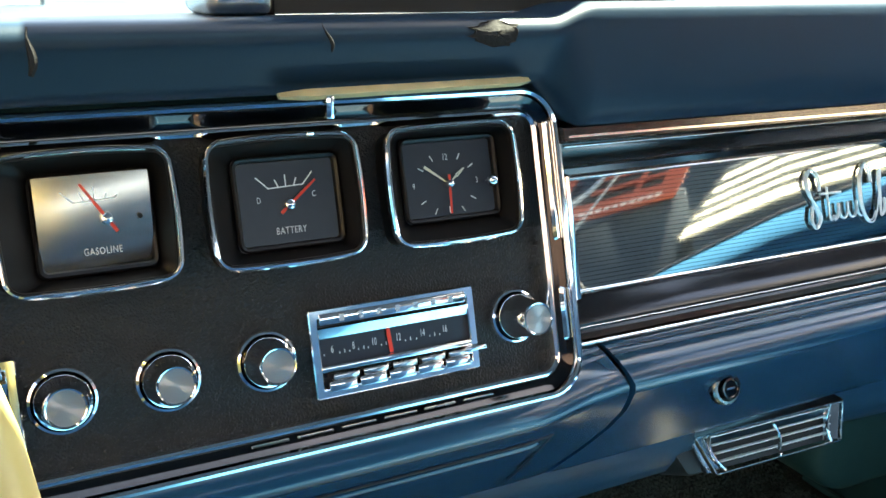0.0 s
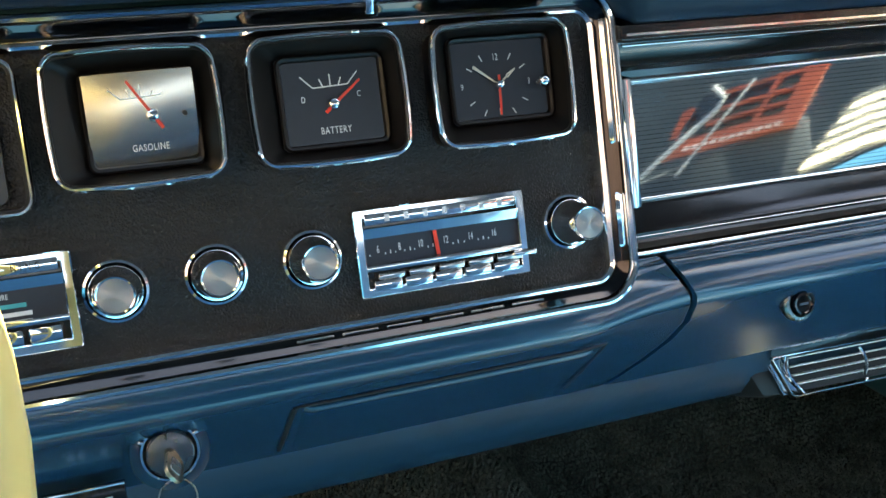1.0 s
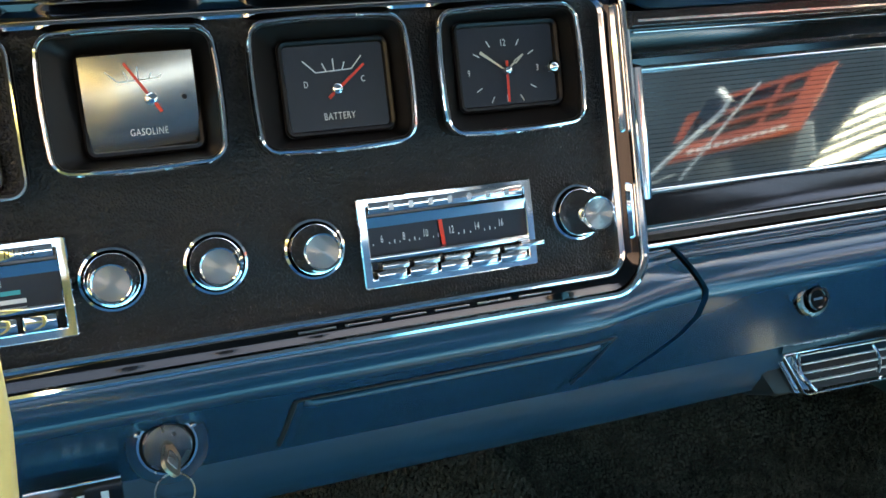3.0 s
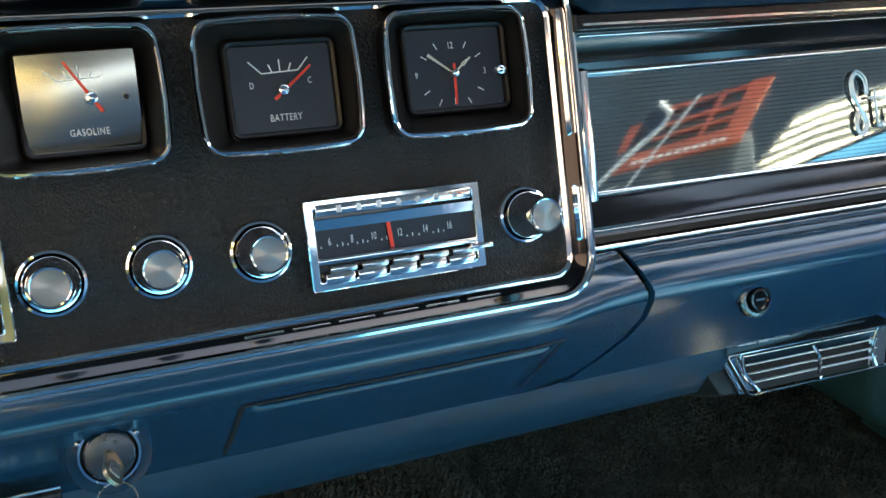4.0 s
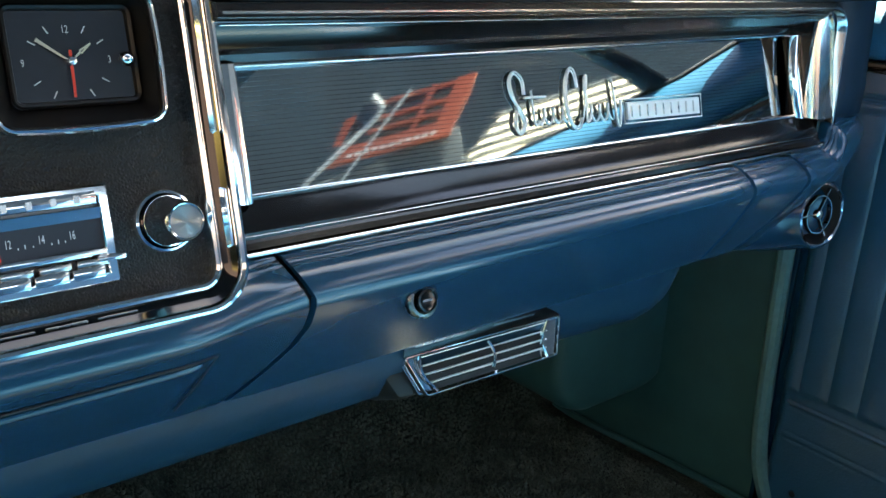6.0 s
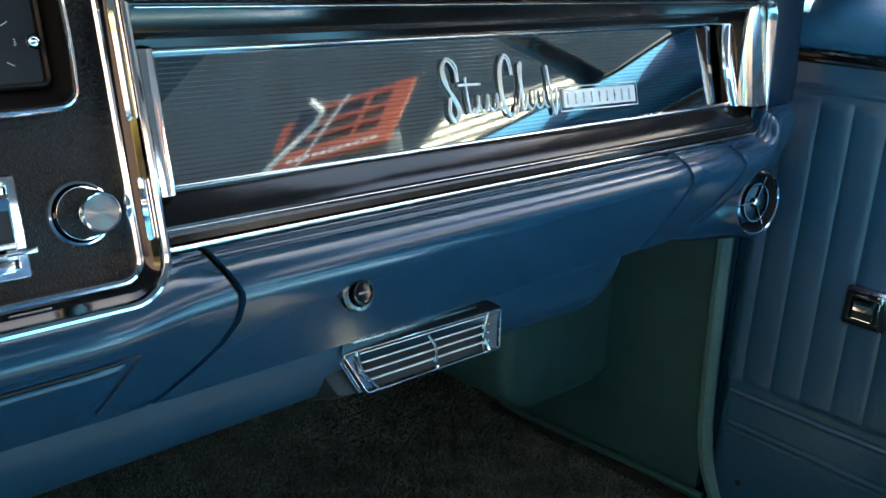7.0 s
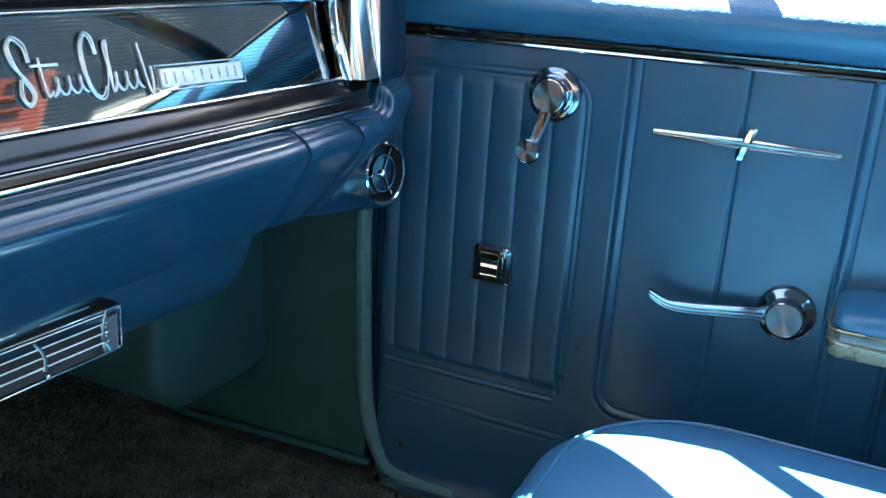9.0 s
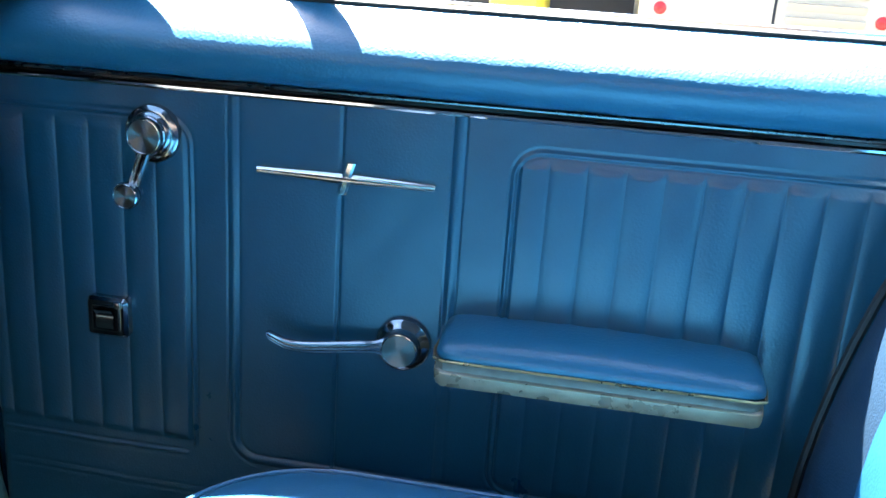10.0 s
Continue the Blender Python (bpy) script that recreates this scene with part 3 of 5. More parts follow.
part("hour_marks", join(*bms), WHITE_INK, g, "white hour marks")
part("minute_hand", bar(hx, hy, hx - 0.0138, hy + 0.0102, 0.0006, 0.0030, 0.0034, 0.0016), BONE, g, "ivory minute hand")
part("hour_hand", join(bar(hx, hy, hx + 0.0050, hy + 0.0042, 0.0008, 0.0038, 0.0042), bar(hx + 0.0044, hy + 0.0046, hx + 0.0098, hy + 0.0078, 0.0007, 0.0038, 0.0042),
     bar(hx + 0.0052, hy + 0.0034, hx + 0.0098, hy + 0.0078, 0.0007, 0.0038, 0.0042)), BONE, g, "ivory looped hour hand")
part("second_hand", bar(hx, hy + 0.005, hx - 0.0008, hy - 0.0163, 0.0014, 0.0046, 0.0050, 0.0012), RED_NEEDLE, g, "red second hand")
part("hand_hub", lathe([(0.0027, Z), (0.0027, 0.0050), (0.0018, 0.0066), (0.0001, 0.0072)], 24), CHROME, g, at=T(hx, hy, 0))
part("setting_knob", lathe([(0.0012, 0.001), (0.0012, 0.0075), (0.0030, 0.0085), (0.0036, 0.0105), (0.0032, 0.0128), (0.0018, 0.0145), (0.0001, 0.015)], 24), CHROME, g, at=T(0.0238, -0.0016, 0))

# speedometer, only its edge is passed
g = thing("speedometer", "wide chrome-rimmed speedometer pod beside the fuel gauge", "gauge", onp(-0.425, 0.052))
rect = (-0.112, 0.112, -0.034, 0.036)
part("pod", ring(rect, 0.0085, [(0.0012, -0.004), (0.0006, 0.0120), (0.0020, 0.0150), (0.0030, 0.0150), (0.0040, -0.002)], 7), TUNNEL, g)
part("chrome_rim", ring(rect, 0.0085, [(0.0, 0.0125), (0.0, 0.0150), (0.0007, 0.0160), (0.0016, 0.0160), (0.0022, 0.0148), (0.0022, 0.0125)], 8), CHROME, g)
part("dial", slab((-0.100, 0.100, -0.028, 0.030), 0.004, -0.001, 0.0012), FACE, g)


# ---- knobs ----
def control_knob(u, v, w=0.023, name="control_knob", label="chrome dashboard knob with spun aluminium face", tilt=None):
    k = thing(name, label, "knob", onp(u, v) @ (tilt or Matrix()), group="dashboard knobs")
    part("bezel", lathe([(0.0156, -0.003), (0.0158, 0.0010), (0.0150, 0.0026), (0.0138, 0.0030), (0.0134, 0.0022), (0.0131, 0.0004), (0.0130, -0.003)], 48, False), CHROME, k)
    part("collar", lathe([(0.0132, -0.002), (0.0130, 0.0006), (0.0124, 0.0016), (0.0100, 0.0026), (0.0085, 0.008)], 40, False), DARK_CHROME, k, "dark conical collar")
    part("barrel", lathe([(0.0090, 0.0034), (0.0121, 0.0042), (0.0126, 0.0052), (0.0124, 0.0070), (0.0112, 0.0100), (0.0101, w - 0.0065), (0.0094, w - 0.0022), (0.0091, w - 0.0007), (0.0087, w), (0.0080, w - 0.0003), (0.0078, w - 0.0010)], 48, False), CHROME, k)
    part("face", lathe([(0.0079, w - 0.0014), (0.0078, w - 0.0009), (0.0050, w - 0.0008), (0.0025, w - 0.0008), (0.00005, w - 0.0008)], 64), BRUSHED, k, "spun aluminium face")
    return k


for u, v in ((-0.2857, -0.0226), (-0.2388, -0.0218), (-0.1909, -0.0216)):
    control_knob(u, v)
control_knob(-0.0462, -0.0214, 0.027)


# ---- radio and climate control ----
def face_plate(name, label, category, u0, u1, letters):
    r = thing(name, label, category, onp((u0 + u1) / 2, -0.0227))
    w = (u1 - u0) / 2
    H = 0.0229
    outer = (-w, w, -H, H)
    part("frame", ring(outer, 0.0014, [(0, -0.002), (0, 0.0046), (0.0006, 0.0052), (0.0040, 0.0052), (0.0046, 0.0046), (0.0046, -0.002)], 4), CHROME, r)
    part("backing", box(-w + 0.004, w - 0.004, -H + 0.002, H - 0.002, -0.002, 0.0006), GRILLE_BLACK, r, "black backing")
    top = part("name_bar", box(-w + 0.0056, w - 0.0056, 0.0146, 0.0204, 0.0, 0.0060, 0.0006), CHROME, r)
    part("sloped_bar", loft([[(-w + 0.004, 0.0128, 0.0056), (-w + 0.004, 0.0076, 0.0036), (-w + 0.004, 0.0076, 0), (-w + 0.004, 0.0128, 0)],
                             [(w - 0.004, 0.0128, 0.0056), (w - 0.004, 0.0076, 0.0036), (w - 0.004, 0.0076, 0), (w - 0.004, 0.0128, 0)]], closed_v=True, caps=True), CHROME, r)
    part("lower_bar", box(-w + 0.004, w - 0.004, -0.0096, -0.0062, 0.0, 0.0056, 0.0008), CHROME, r)
    return r, w, H


r, w, H = face_plate("car_radio", "chrome push-button car radio with dark tuning dial", "radio", -0.1683, -0.0733, True)
for k in range(7):
    x = -0.030 + 0.0105 * k
    part("name_mark", box(x - 0.0013, x + 0.0013, 0.0156, 0.0192, 0.006, 0.0063), STEEL, r, "small raised maker's mark")
part("dial", box(-w + 0.0045, w - 0.0045, -0.0062, 0.0078, 0.0006, 0.0014), FACE, r, "dark dial strip")
for n, u in (("6", -0.1564), ("8", -0.1447), ("10", -0.1331), ("12", -0.1190), ("14", -0.1048), ("16", -0.0912)):
    lettering("lettering", n, 0.0056, WHITE_INK, r, T(u + 0.1208, 0.0012, 0.0017), squeeze=0.55)
dots = []
for k, u in enumerate((-0.1610, -0.1525, -0.1497, -0.1470, -0.1420, -0.1390, -0.1365, -0.1290, -0.1262, -0.1232, -0.1150, -0.1120, -0.1085, -0.1005, -0.0975, -0.0945)):
    tall = 0.0012 if k % 3 == 2 else 0.0006
    dots.append(box(u + 0.1208 - 0.0002, u + 0.1208 + 0.0002, -0.0016, -0.0016 + tall * 1.6, 0.0014, 0.0017))
part("scale_marks", join(*dots), WHITE_INK, r, "white tuning marks")
part("pointer", bar(-0.0042, 0.0074, -0.0032, -0.0056, 0.0020, 0.0022, 0.0030, 0.0020), RED_NEEDLE, r, "red tuning pointer")
for k in range(5):
    x0 = -w + 0.0066 + 0.0166 * k
    b = part("push_button", box(x0, x0 + 0.0150, -0.0196, -0.0142, 0.0, 0.0078, 0.0008), CHROME, r)
    part("button_ledge", box(x0 + 0.0030, x0 + 0.0172, -0.0142, -0.0108, 0.0, 0.0062, 0.0007), CHROME_WORN, b)
part("slide_lever", box(w - 0.010, w + 0.0035, -0.0126, -0.0098, 0.004, 0.0086, 0.0009), CHROME, r)

r, w, H = face_plate("climate_control", "chrome heating and ventilation control panel with slide buttons", "control panel", -0.3985, -0.3030, False)
lettering("lettering", "NING", 0.0046, TUNNEL, r, T(w - 0.0195, 0.0175, 0.0062), 1.9, 0.7)
part("dial", box(-w + 0.0045, w - 0.0045, -0.0062, 0.0078, 0.0006, 0.0014), FACE, r, "dark window strip")
lettering("lettering", "ATURE", 0.0036, WHITE_INK, r, T(w - 0.0330, 0.0046, 0.0017), squeeze=0.7)
part("lettering_bar", box(w - 0.044, w - 0.020, -0.0048, -0.0028, 0.0014, 0.0017), WHITE_INK, r)
part("cool_mark", box(w - 0.046, w - 0.022, -0.0008, 0.0012, 0.0014, 0.0017), material("teal_mark", (0.02, 0.35, 0.35), 0.5), r, "teal cold mark")
for k in range(5):
    x0 = -w + 0.0066 + 0.0166 * k
    part("push_button", box(x0, x0 + 0.0145, -0.0180, -0.0108, 0.0, 0.0070, 0.0010), CHROME, r)

# ---- ignition lock with its key ----
IGN = Matrix.LocRotScale((-0.2725, -0.0275, 0.5190), Euler((radians(72), 0, 0)), (0.92, 0.92, 0.92))
lock = thing("ignition_lock", "chrome ignition lock with brass key turned in it", "ignition lock", IGN)
part("dish", lathe([(0.0215, -0.003), (0.0205, 0.0002), (0.0185, -0.0006), (0.0160, -0.0018)], 40, False), BLUE_PAINT, lock, "blue pressed dish")
part("bezel", lathe([(0.0160, -0.003), (0.0160, 0.0018), (0.0152, 0.0030), (0.0140, 0.0030), (0.0136, -0.003)], 40, False), CHROME, lock)
part("gap", lathe([(0.0138, 0.0), (0.0120, 0.0008), (0.0118, -0.002)], 40, False), RUBBER, lock)
part("cylinder", lathe([(0.0124, -0.002), (0.0124, 0.0055), (0.0116, 0.0072), (0.0080, 0.0078), (0.0001, 0.0078)], 40), LOCK_DARK, lock)
for a in (30, 150):
    part("lug", box(-0.0010, 0.0010, 0.0145, 0.0176, 0.0, 0.0036, 0.0004), CHROME, lock, at=Matrix.Rotation(radians(a - 90), 4, "Z"))
KEY = T(0.0010, -0.004, 0.0165) @ Matrix.Rotation(radians(-18), 4, "Z") @ Matrix.Rotation(radians(-62), 4, "X") @ Matrix.Rotation(radians(40), 4, "Y")
bow = slab((-0.0062, 0.0062, -0.0105, 0.0085), 0.0050, -0.0010, 0.0010, bevel=0.0003)
key = part("key", join(bow, box(-0.0022, 0.0022, 0.0080, 0.0180, -0.0009, 0.0009, 0.0002, 1)), KEY_METAL, lock, "worn brown-grey key", KEY)
part("key_boss", slab((-0.0036, 0.0036, -0.0060, 0.0040), 0.0016, 0.0008, 0.0015, bevel=0.0002), STEEL, key)
ringp = [(0.0005 + 0.0096 * math.sin(2 * math.pi * k / 36), -0.0205 + 0.0092 * math.cos(2 * math.pi * k / 36), 0.0190 - 0.0030 * math.cos(2 * math.pi * k / 36)) for k in range(36)]
part("key_ring", tube(ringp, 0.0005, 6, closed=True), STEEL, lock, "thin wire key ring")
part("second_key", moved(slab((-0.0055, 0.0055, -0.0180, 0.0), 0.004, -0.0009, 0.0009, bevel=0.0003), T(0.0015, -0.0285, 0.0210) @ Matrix.Rotation(radians(35), 4, "Y")), STEEL, lock, "grey key hanging from the ring")
# small switch plate beside the column
sw = thing("label_plate", "small black plate with worn white lettering bars", "plate", Matrix.LocRotScale((-0.318, -0.018, 0.492), Euler((radians(72), 0, 0)), None))
part("plate", box(-0.022, 0.022, -0.009, 0.009, -0.004, 0.002, 0.0008), GRILLE_BLACK, sw)
part("edge", box(-0.022, 0.022, 0.0082, 0.0094, 0.0, 0.0030, 0.0003), CHROME, sw)
for x in (-0.004, 0.001, 0.012):
    part("lettering_bar", box(x, x + 0.0035, -0.003, 0.003, 0.002, 0.0023), WHITE_INK, sw)

# ---- glove box front and its trim ----
GX0, GX1 = 0.0065, 0.5760
glove = thing("glove_box", "ribbed dark blue glove box front with bright frame and script badge", "glove box")
PT, PB = (0.0295, 0.6715), (0.0113, 0.6010)


def on_glove(z):
    return PB[0] + (PT[0] - PB[0]) * (z - PB[1]) / (PT[1] - PB[1])


prof = []
N = 26
pitch = (PT[1] - PB[1]) / N
for k in range(N):
    z = PB[1] + pitch * k
    prof += [(on_glove(z), z), (on_glove(z + pitch * 0.80), z + pitch * 0.80), (on_glove(z + pitch * 0.84) + 0.0005, z + pitch * 0.84), (on_glove(z + pitch * 0.96) + 0.0005, z + pitch * 0.96)]
prof.append((on_glove(PT[1]), PT[1]))


def warp(x, z):
    """The pressed face leans back a little more towards the cluster, and bends away at the door's end."""
    return 0.25 * max(0.0, x - 0.40) ** 2 + 0.0115 * max(0.0, min(2.0, (0.187 - x) / 0.087)) * (z - 0.636)


def sink(x):
    """How far the top edge has come down at x."""
    return 0.0045 * (1 - (x - GX0) / (GX1 - GX0))


def taper(x, z):
    return PB[1] + (z - PB[1]) * (1 - sink(x) / (PT[1] - PB[1]))


rows = [[(x, on_glove(taper(x, z)) + y - on_glove(z) + warp(x, z), taper(x, z)) for y, z in prof] for x in [GX0 + (GX1 - GX0) * k / 63 for k in range(64)]]
part("ribbed_face", loft(rows), GLOVE_FACE, glove, angle=10)


def bead(profile, x0, x1):
    return prism(profile, x0, x1)


def lip(y, z, h, out):
    arc = [(y - out * math.cos(a), z + h / 2 * math.sin(a)) for a in [radians(-90 + 22.5 * k) for k in range(9)]]
    return [(y + 0.004, z - h / 2)] + arc + [(y + 0.004, z + h / 2)]


part("end_recess", box(0.5785, 0.6180, 0.012, 0.040, 0.5760, 0.6980), GRILLE_BLACK, glove, "black recess beside the end cap")
def falling(profile, x0, x1, full, none):
    """A bar along x whose parts below full follow the falling top edge, and above none do not."""
    def at(x, y, z):
        return (x, y, z - sink(x) * (1 - smoothstep(full, none, z)))
    return loft([[at(x0 + (x1 - x0) * k / 8, y, z) for y, z in profile] for k in range(9)], closed_v=True, caps=True)


part("top_bead", falling(lip(0.0255, 0.6728, 0.0034, 0.0030), 0.002, 0.580, 0.69, 0.70), CHROME, glove)
part("bottom_bead", bead(lip(0.0130, 0.5998, 0.0040, 0.0034), 0.002, 0.580), CHROME, glove)
rows = []
for z in (0.5980, 0.6010, 0.6050, 0.6200, 0.6400, 0.6560, 0.6655, 0.6700):
    y = on_glove(z)
    rows.append([(0.0105, y + 0.002, z), (0.0100, y - 0.003, z), (0.0080, y - 0.0062, z), (0.0040, y - 0.0075, z), (0.0005, y - 0.0065, z), (-0.0010, y + 0.004, z)])
part("left_post", loft(rows), CHROME, glove, "bright vertical end post")
rows = []
for z in (0.5985, 0.6030, 0.6100, 0.6250, 0.6400, 0.6550, 0.6670, 0.6735):
    y = on_glove(z)
    bulge = 0.006 * math.sin(math.pi * (z - 0.5985) / 0.075)
    rows.append([(0.5725 - bulge, y + 0.001, z), (0.5732 - bulge, y - 0.002, z), (0.5752 - bulge * 0.8, y - 0.0045, z), (0.5775 - bulge * 0.5, y - 0.0055, z), (0.5792 - bulge * 0.3, y - 0.0050, z), (0.5800, y + 0.004, z)])
part("right_cap", loft(rows), CHROME, glove, "bright curved end cap")

# the flowing script, drawn as loops with no letters, and the plate beside it
bp = []


def gl(x, z, out=0.0022):
    return (x, on_glove(z) - out, z)


def flourish(ctrl, r, n=7):
    return tube([gl(p.x, p.z, 0.0024) for p in curve_points([(x, 0, z) for x, z in ctrl], n)], r, 8, flat=0.7)


def ripple(x0, x1, z0, h, turns):
    """A run of small slanting waves."""
    n = 14 * turns
    return tube([gl(x0 + (x1 - x0) * k / n + 0.0022 * math.sin(2 * math.pi * turns * k / n), z0 + h * (0.5 - 0.5 * math.cos(2 * math.pi * turns * k / n)), 0.0024) for k in range(n + 1)], 0.0011, 8, flat=0.7)


for off in (0.0, 0.0017):
    bp.append(flourish([(0.2225 - off, 0.6405), (0.2215 - off, 0.6510 - off), (0.2140, 0.6560 - off), (0.2082 + off, 0.6500), (0.2100 + off, 0.6400), (0.2180 - off, 0.6300), (0.2215 - off, 0.6215), (0.2160, 0.6150 + off), (0.2110 + off, 0.6215), (0.2130 + off, 0.6310)], 0.0009))
    bp.append(flourish([(0.2760 - off, 0.6420), (0.2745 - off, 0.6525 - off), (0.2690, 0.6560 - off), (0.2630 + off, 0.6470), (0.2625 + off, 0.6300), (0.2680, 0.6165 + off), (0.2755 - off, 0.6140 + off), (0.2800 - off, 0.6215)], 0.0009))
    bp.append(flourish([(0.2800, 0.6210), (0.2850, 0.6400), (0.2865 - off, 0.6500), (0.2830 + off, 0.6470), (0.2835 + off, 0.6320), (0.2840, 0.6180)], 0.0008))
bp.append(flourish([(0.2290, 0.6430), (0.2295, 0.6300), (0.2310, 0.6200), (0.2350, 0.6225)], 0.0012))
bp.append(tube([gl(0.2220, 0.6385), gl(0.2430, 0.6380)], 0.0010, 8))
bp.append(ripple(0.2350, 0.2630, 0.6195, 0.0110, 3))
bp.append(ripple(0.2840, 0.3120, 0.6175, 0.0120, 3))
bp.append(flourish([(0.3135, 0.6470), (0.3150, 0.6350), (0.3165, 0.6220), (0.3190, 0.6120), (0.3215, 0.6200), (0.3220, 0.6310)], 0.0012))
part("script_badge", join(*bp), BADGE, glove, "flowing chrome script flourish")


def on_plate(u, v, out):
    """On the name plate: u along it, v up it."""
    return gl(0.3265 + 0.0980 * u, 0.6130 + 0.0175 * v - 0.0016 * u, out)


plate = part("name_plate", loft([[on_plate(u, v, o) for u, v in ((0.04, 0.14), (0.97, 0.14), (0.97, 0.86), (0.04, 0.86))] for o in (-0.0035, 0.0020)], closed_v=True, caps=True), BADGE, glove, "bright rectangular name plate")
part("plate_frame", tube([on_plate(u, v, 0.0018) for u, v in ((0, 0), (1, 0), (1, 1), (0, 1))], 0.0006, 6, closed=True), BADGE, plate, "thin bright outline")
for k in range(9):
    u = 0.075 + 0.100 * k
    part("plate_bar", loft([[on_plate(a, b, o) for a, b in ((u, 0.26), (u + 0.018, 0.26), (u + 0.018, 0.74), (u, 0.74))] for o in (0.0018, 0.0024)], closed_v=True, caps=True), STEEL, plate, "grey bar")

# black stepped channels above and below, chrome outer lines
part("upper_channel", falling([(0.0020, 0.7030), (0.0005, 0.6960), (0.0070, 0.6935), (0.0078, 0.6905), (0.0140, 0.6830), (0.0230, 0.6790), (0.0245, 0.6740), (0.0400, 0.6740), (0.0400, 0.7030)], -0.012, 0.592, 0.680, 0.696), GRILLE_BLACK, dash, "black glossy stepped channel", angle=20)
part("lower_channel", prism([(0.0120, 0.5985), (0.0100, 0.5955), (0.0040, 0.5900), (0.0000, 0.5830), (-0.0005, 0.5795), (-0.0020, 0.5780), (-0.0035, 0.5745), (0.0300, 0.5720), (0.0300, 0.5985)], -0.012, 0.600), GRILLE_BLACK, dash, "black glossy stepped channel", angle=20)
part("channel_line", falling(lip(0.0070, 0.6922, 0.0010, 0.0009), -0.008, 0.590, 0.680, 0.696), CHROME_WORN, dash)
part("channel_line", prism(lip(-0.0004, 0.5812, 0.0009, 0.0009), -0.008, 0.590), CHROME_WORN, dash)
GO = (-0.030, 0.6185, 0.5705, 0.6995)


def upright(x, z, h):
    """From the trim's own plane to the world: it leans by a hair."""
    return (x, 0.0010 - h + 0.05 * (z - 0.60), z)


def trim_ring(section, mat, name, label=""):
    bm = ring(GO, 0.024, section, 9)
    bmesh.ops.delete(bm, geom=[v for v in bm.verts if v.co.x < 0.05], context="VERTS")
    ends = [v for v in bm.verts if v.co.x < 0.5955 and any(len(e.link_faces) == 1 for e in v.link_edges)]
    for v in ends:
        v.co.x = -0.009
    for v in bm.verts:
        v.co = upright(*v.co)
    return part(name, bm, mat, dash, label)


trim_ring([(0.0, -0.004), (0.0, 0.0040), (0.0006, 0.0050), (0.0018, 0.0052), (0.0026, 0.0044), (0.0028, -0.004)], CHROME_WORN, "glove_surround")
rows = []
for z in (0.5985, 0.6005, 0.604, 0.62, 0.64, 0.66, 0.68, 0.690, 0.696):
    y = -0.001 + 0.17 * (z - 0.60)
    rows.append([(0.5830, y + 0.012, z), (0.5840, y + 0.001, z), (0.5870, y - 0.0028, z), (0.5970, y - 0.0045, z), (0.6100, y - 0.0040, z), (0.6150, y - 0.001, z), (0.6165, y + 0.010, z)])
part("surround_end_plate", loft(rows), CHROME_WORN, dash, "broad bright end plate")
# bright blocks set into the surround beside the cluster
for v0, v1 in ((0.018, 0.088), (-0.040, -0.008)):
    part("surround_block", slab((-0.0190, -0.0140, v0, v1), 0.0024, 0.003, 0.0098, 6, 0.0018), CHROME, dash, "", MC)
# blue end post and curl down to the vent
rows = []
for z, xa, xb, y in ((0.590, 0.627, 0.672, 0.006), (0.598, 0.622, 0.680, 0.001), (0.62, 0.620, 0.684, 0.002), (0.66, 0.620, 0.690, 0.008), (0.69, 0.620, 0.695, 0.012), (0.73, 0.620, 0.70, 0.016)):
    rows.append([(xa, y + 0.03, z), (xa, y + 0.004, z), (xa + 0.006, y - 0.003, z), (xb - 0.012, y - 0.004, z), (xb - 0.002, y + 0.004, z), (xb, y + 0.04, z)])
part("end_post", loft(rows, caps=True), BLUE_PAD, dash, "dark blue end post by the door", angle=50)

# ---- glove box lock ----
LK = Matrix.LocRotScale((0.1080, -0.0215, 0.5290), Euler((radians(74), 0, 0)), None)
gk = thing("glove_lock", "round chrome glove box push lock", "lock", LK)
part("escutcheon", lathe([(0.0116, -0.003), (0.0116, 0.0008), (0.0106, 0.0022), (0.0088, 0.0026), (0.0078, 0.0014), (0.0074, -0.002)], 36, False), LOCK_DARK, gk)
part("plunger", lathe([(0.0074, -0.002), (0.0074, 0.0046), (0.0070, 0.0054), (0.0058, 0.0056), (0.0052, 0.0050), (0.0030, 0.0049), (0.0001, 0.0049)], 36), DARK_CHROME, gk, "dark domed plunger")
part("slot", box(-0.0034, 0.0034, -0.0007, 0.0007, 0.0048, 0.0053), CHROME, gk, "bright key slot")

# ---- hanging air vent ----
VM = T(0.2180, 0.026, 0.4435) @ Matrix.Rotation(radians(1.4), 4, "Y") @ Matrix.Rotation(radians(64), 4, "X")
vent = thing("air_vent", "black hanging air vent with chrome louvres under the dash", "air vent", VM)
VW, VH = 0.0735, 0.0155


def flared(bm):
    """Wider at the top than at the bottom."""
    for v in bm.verts:
        v.co.x *= 1 + 0.088 * max(-1.2, min(1.2, v.co.y / VH))
    return bm


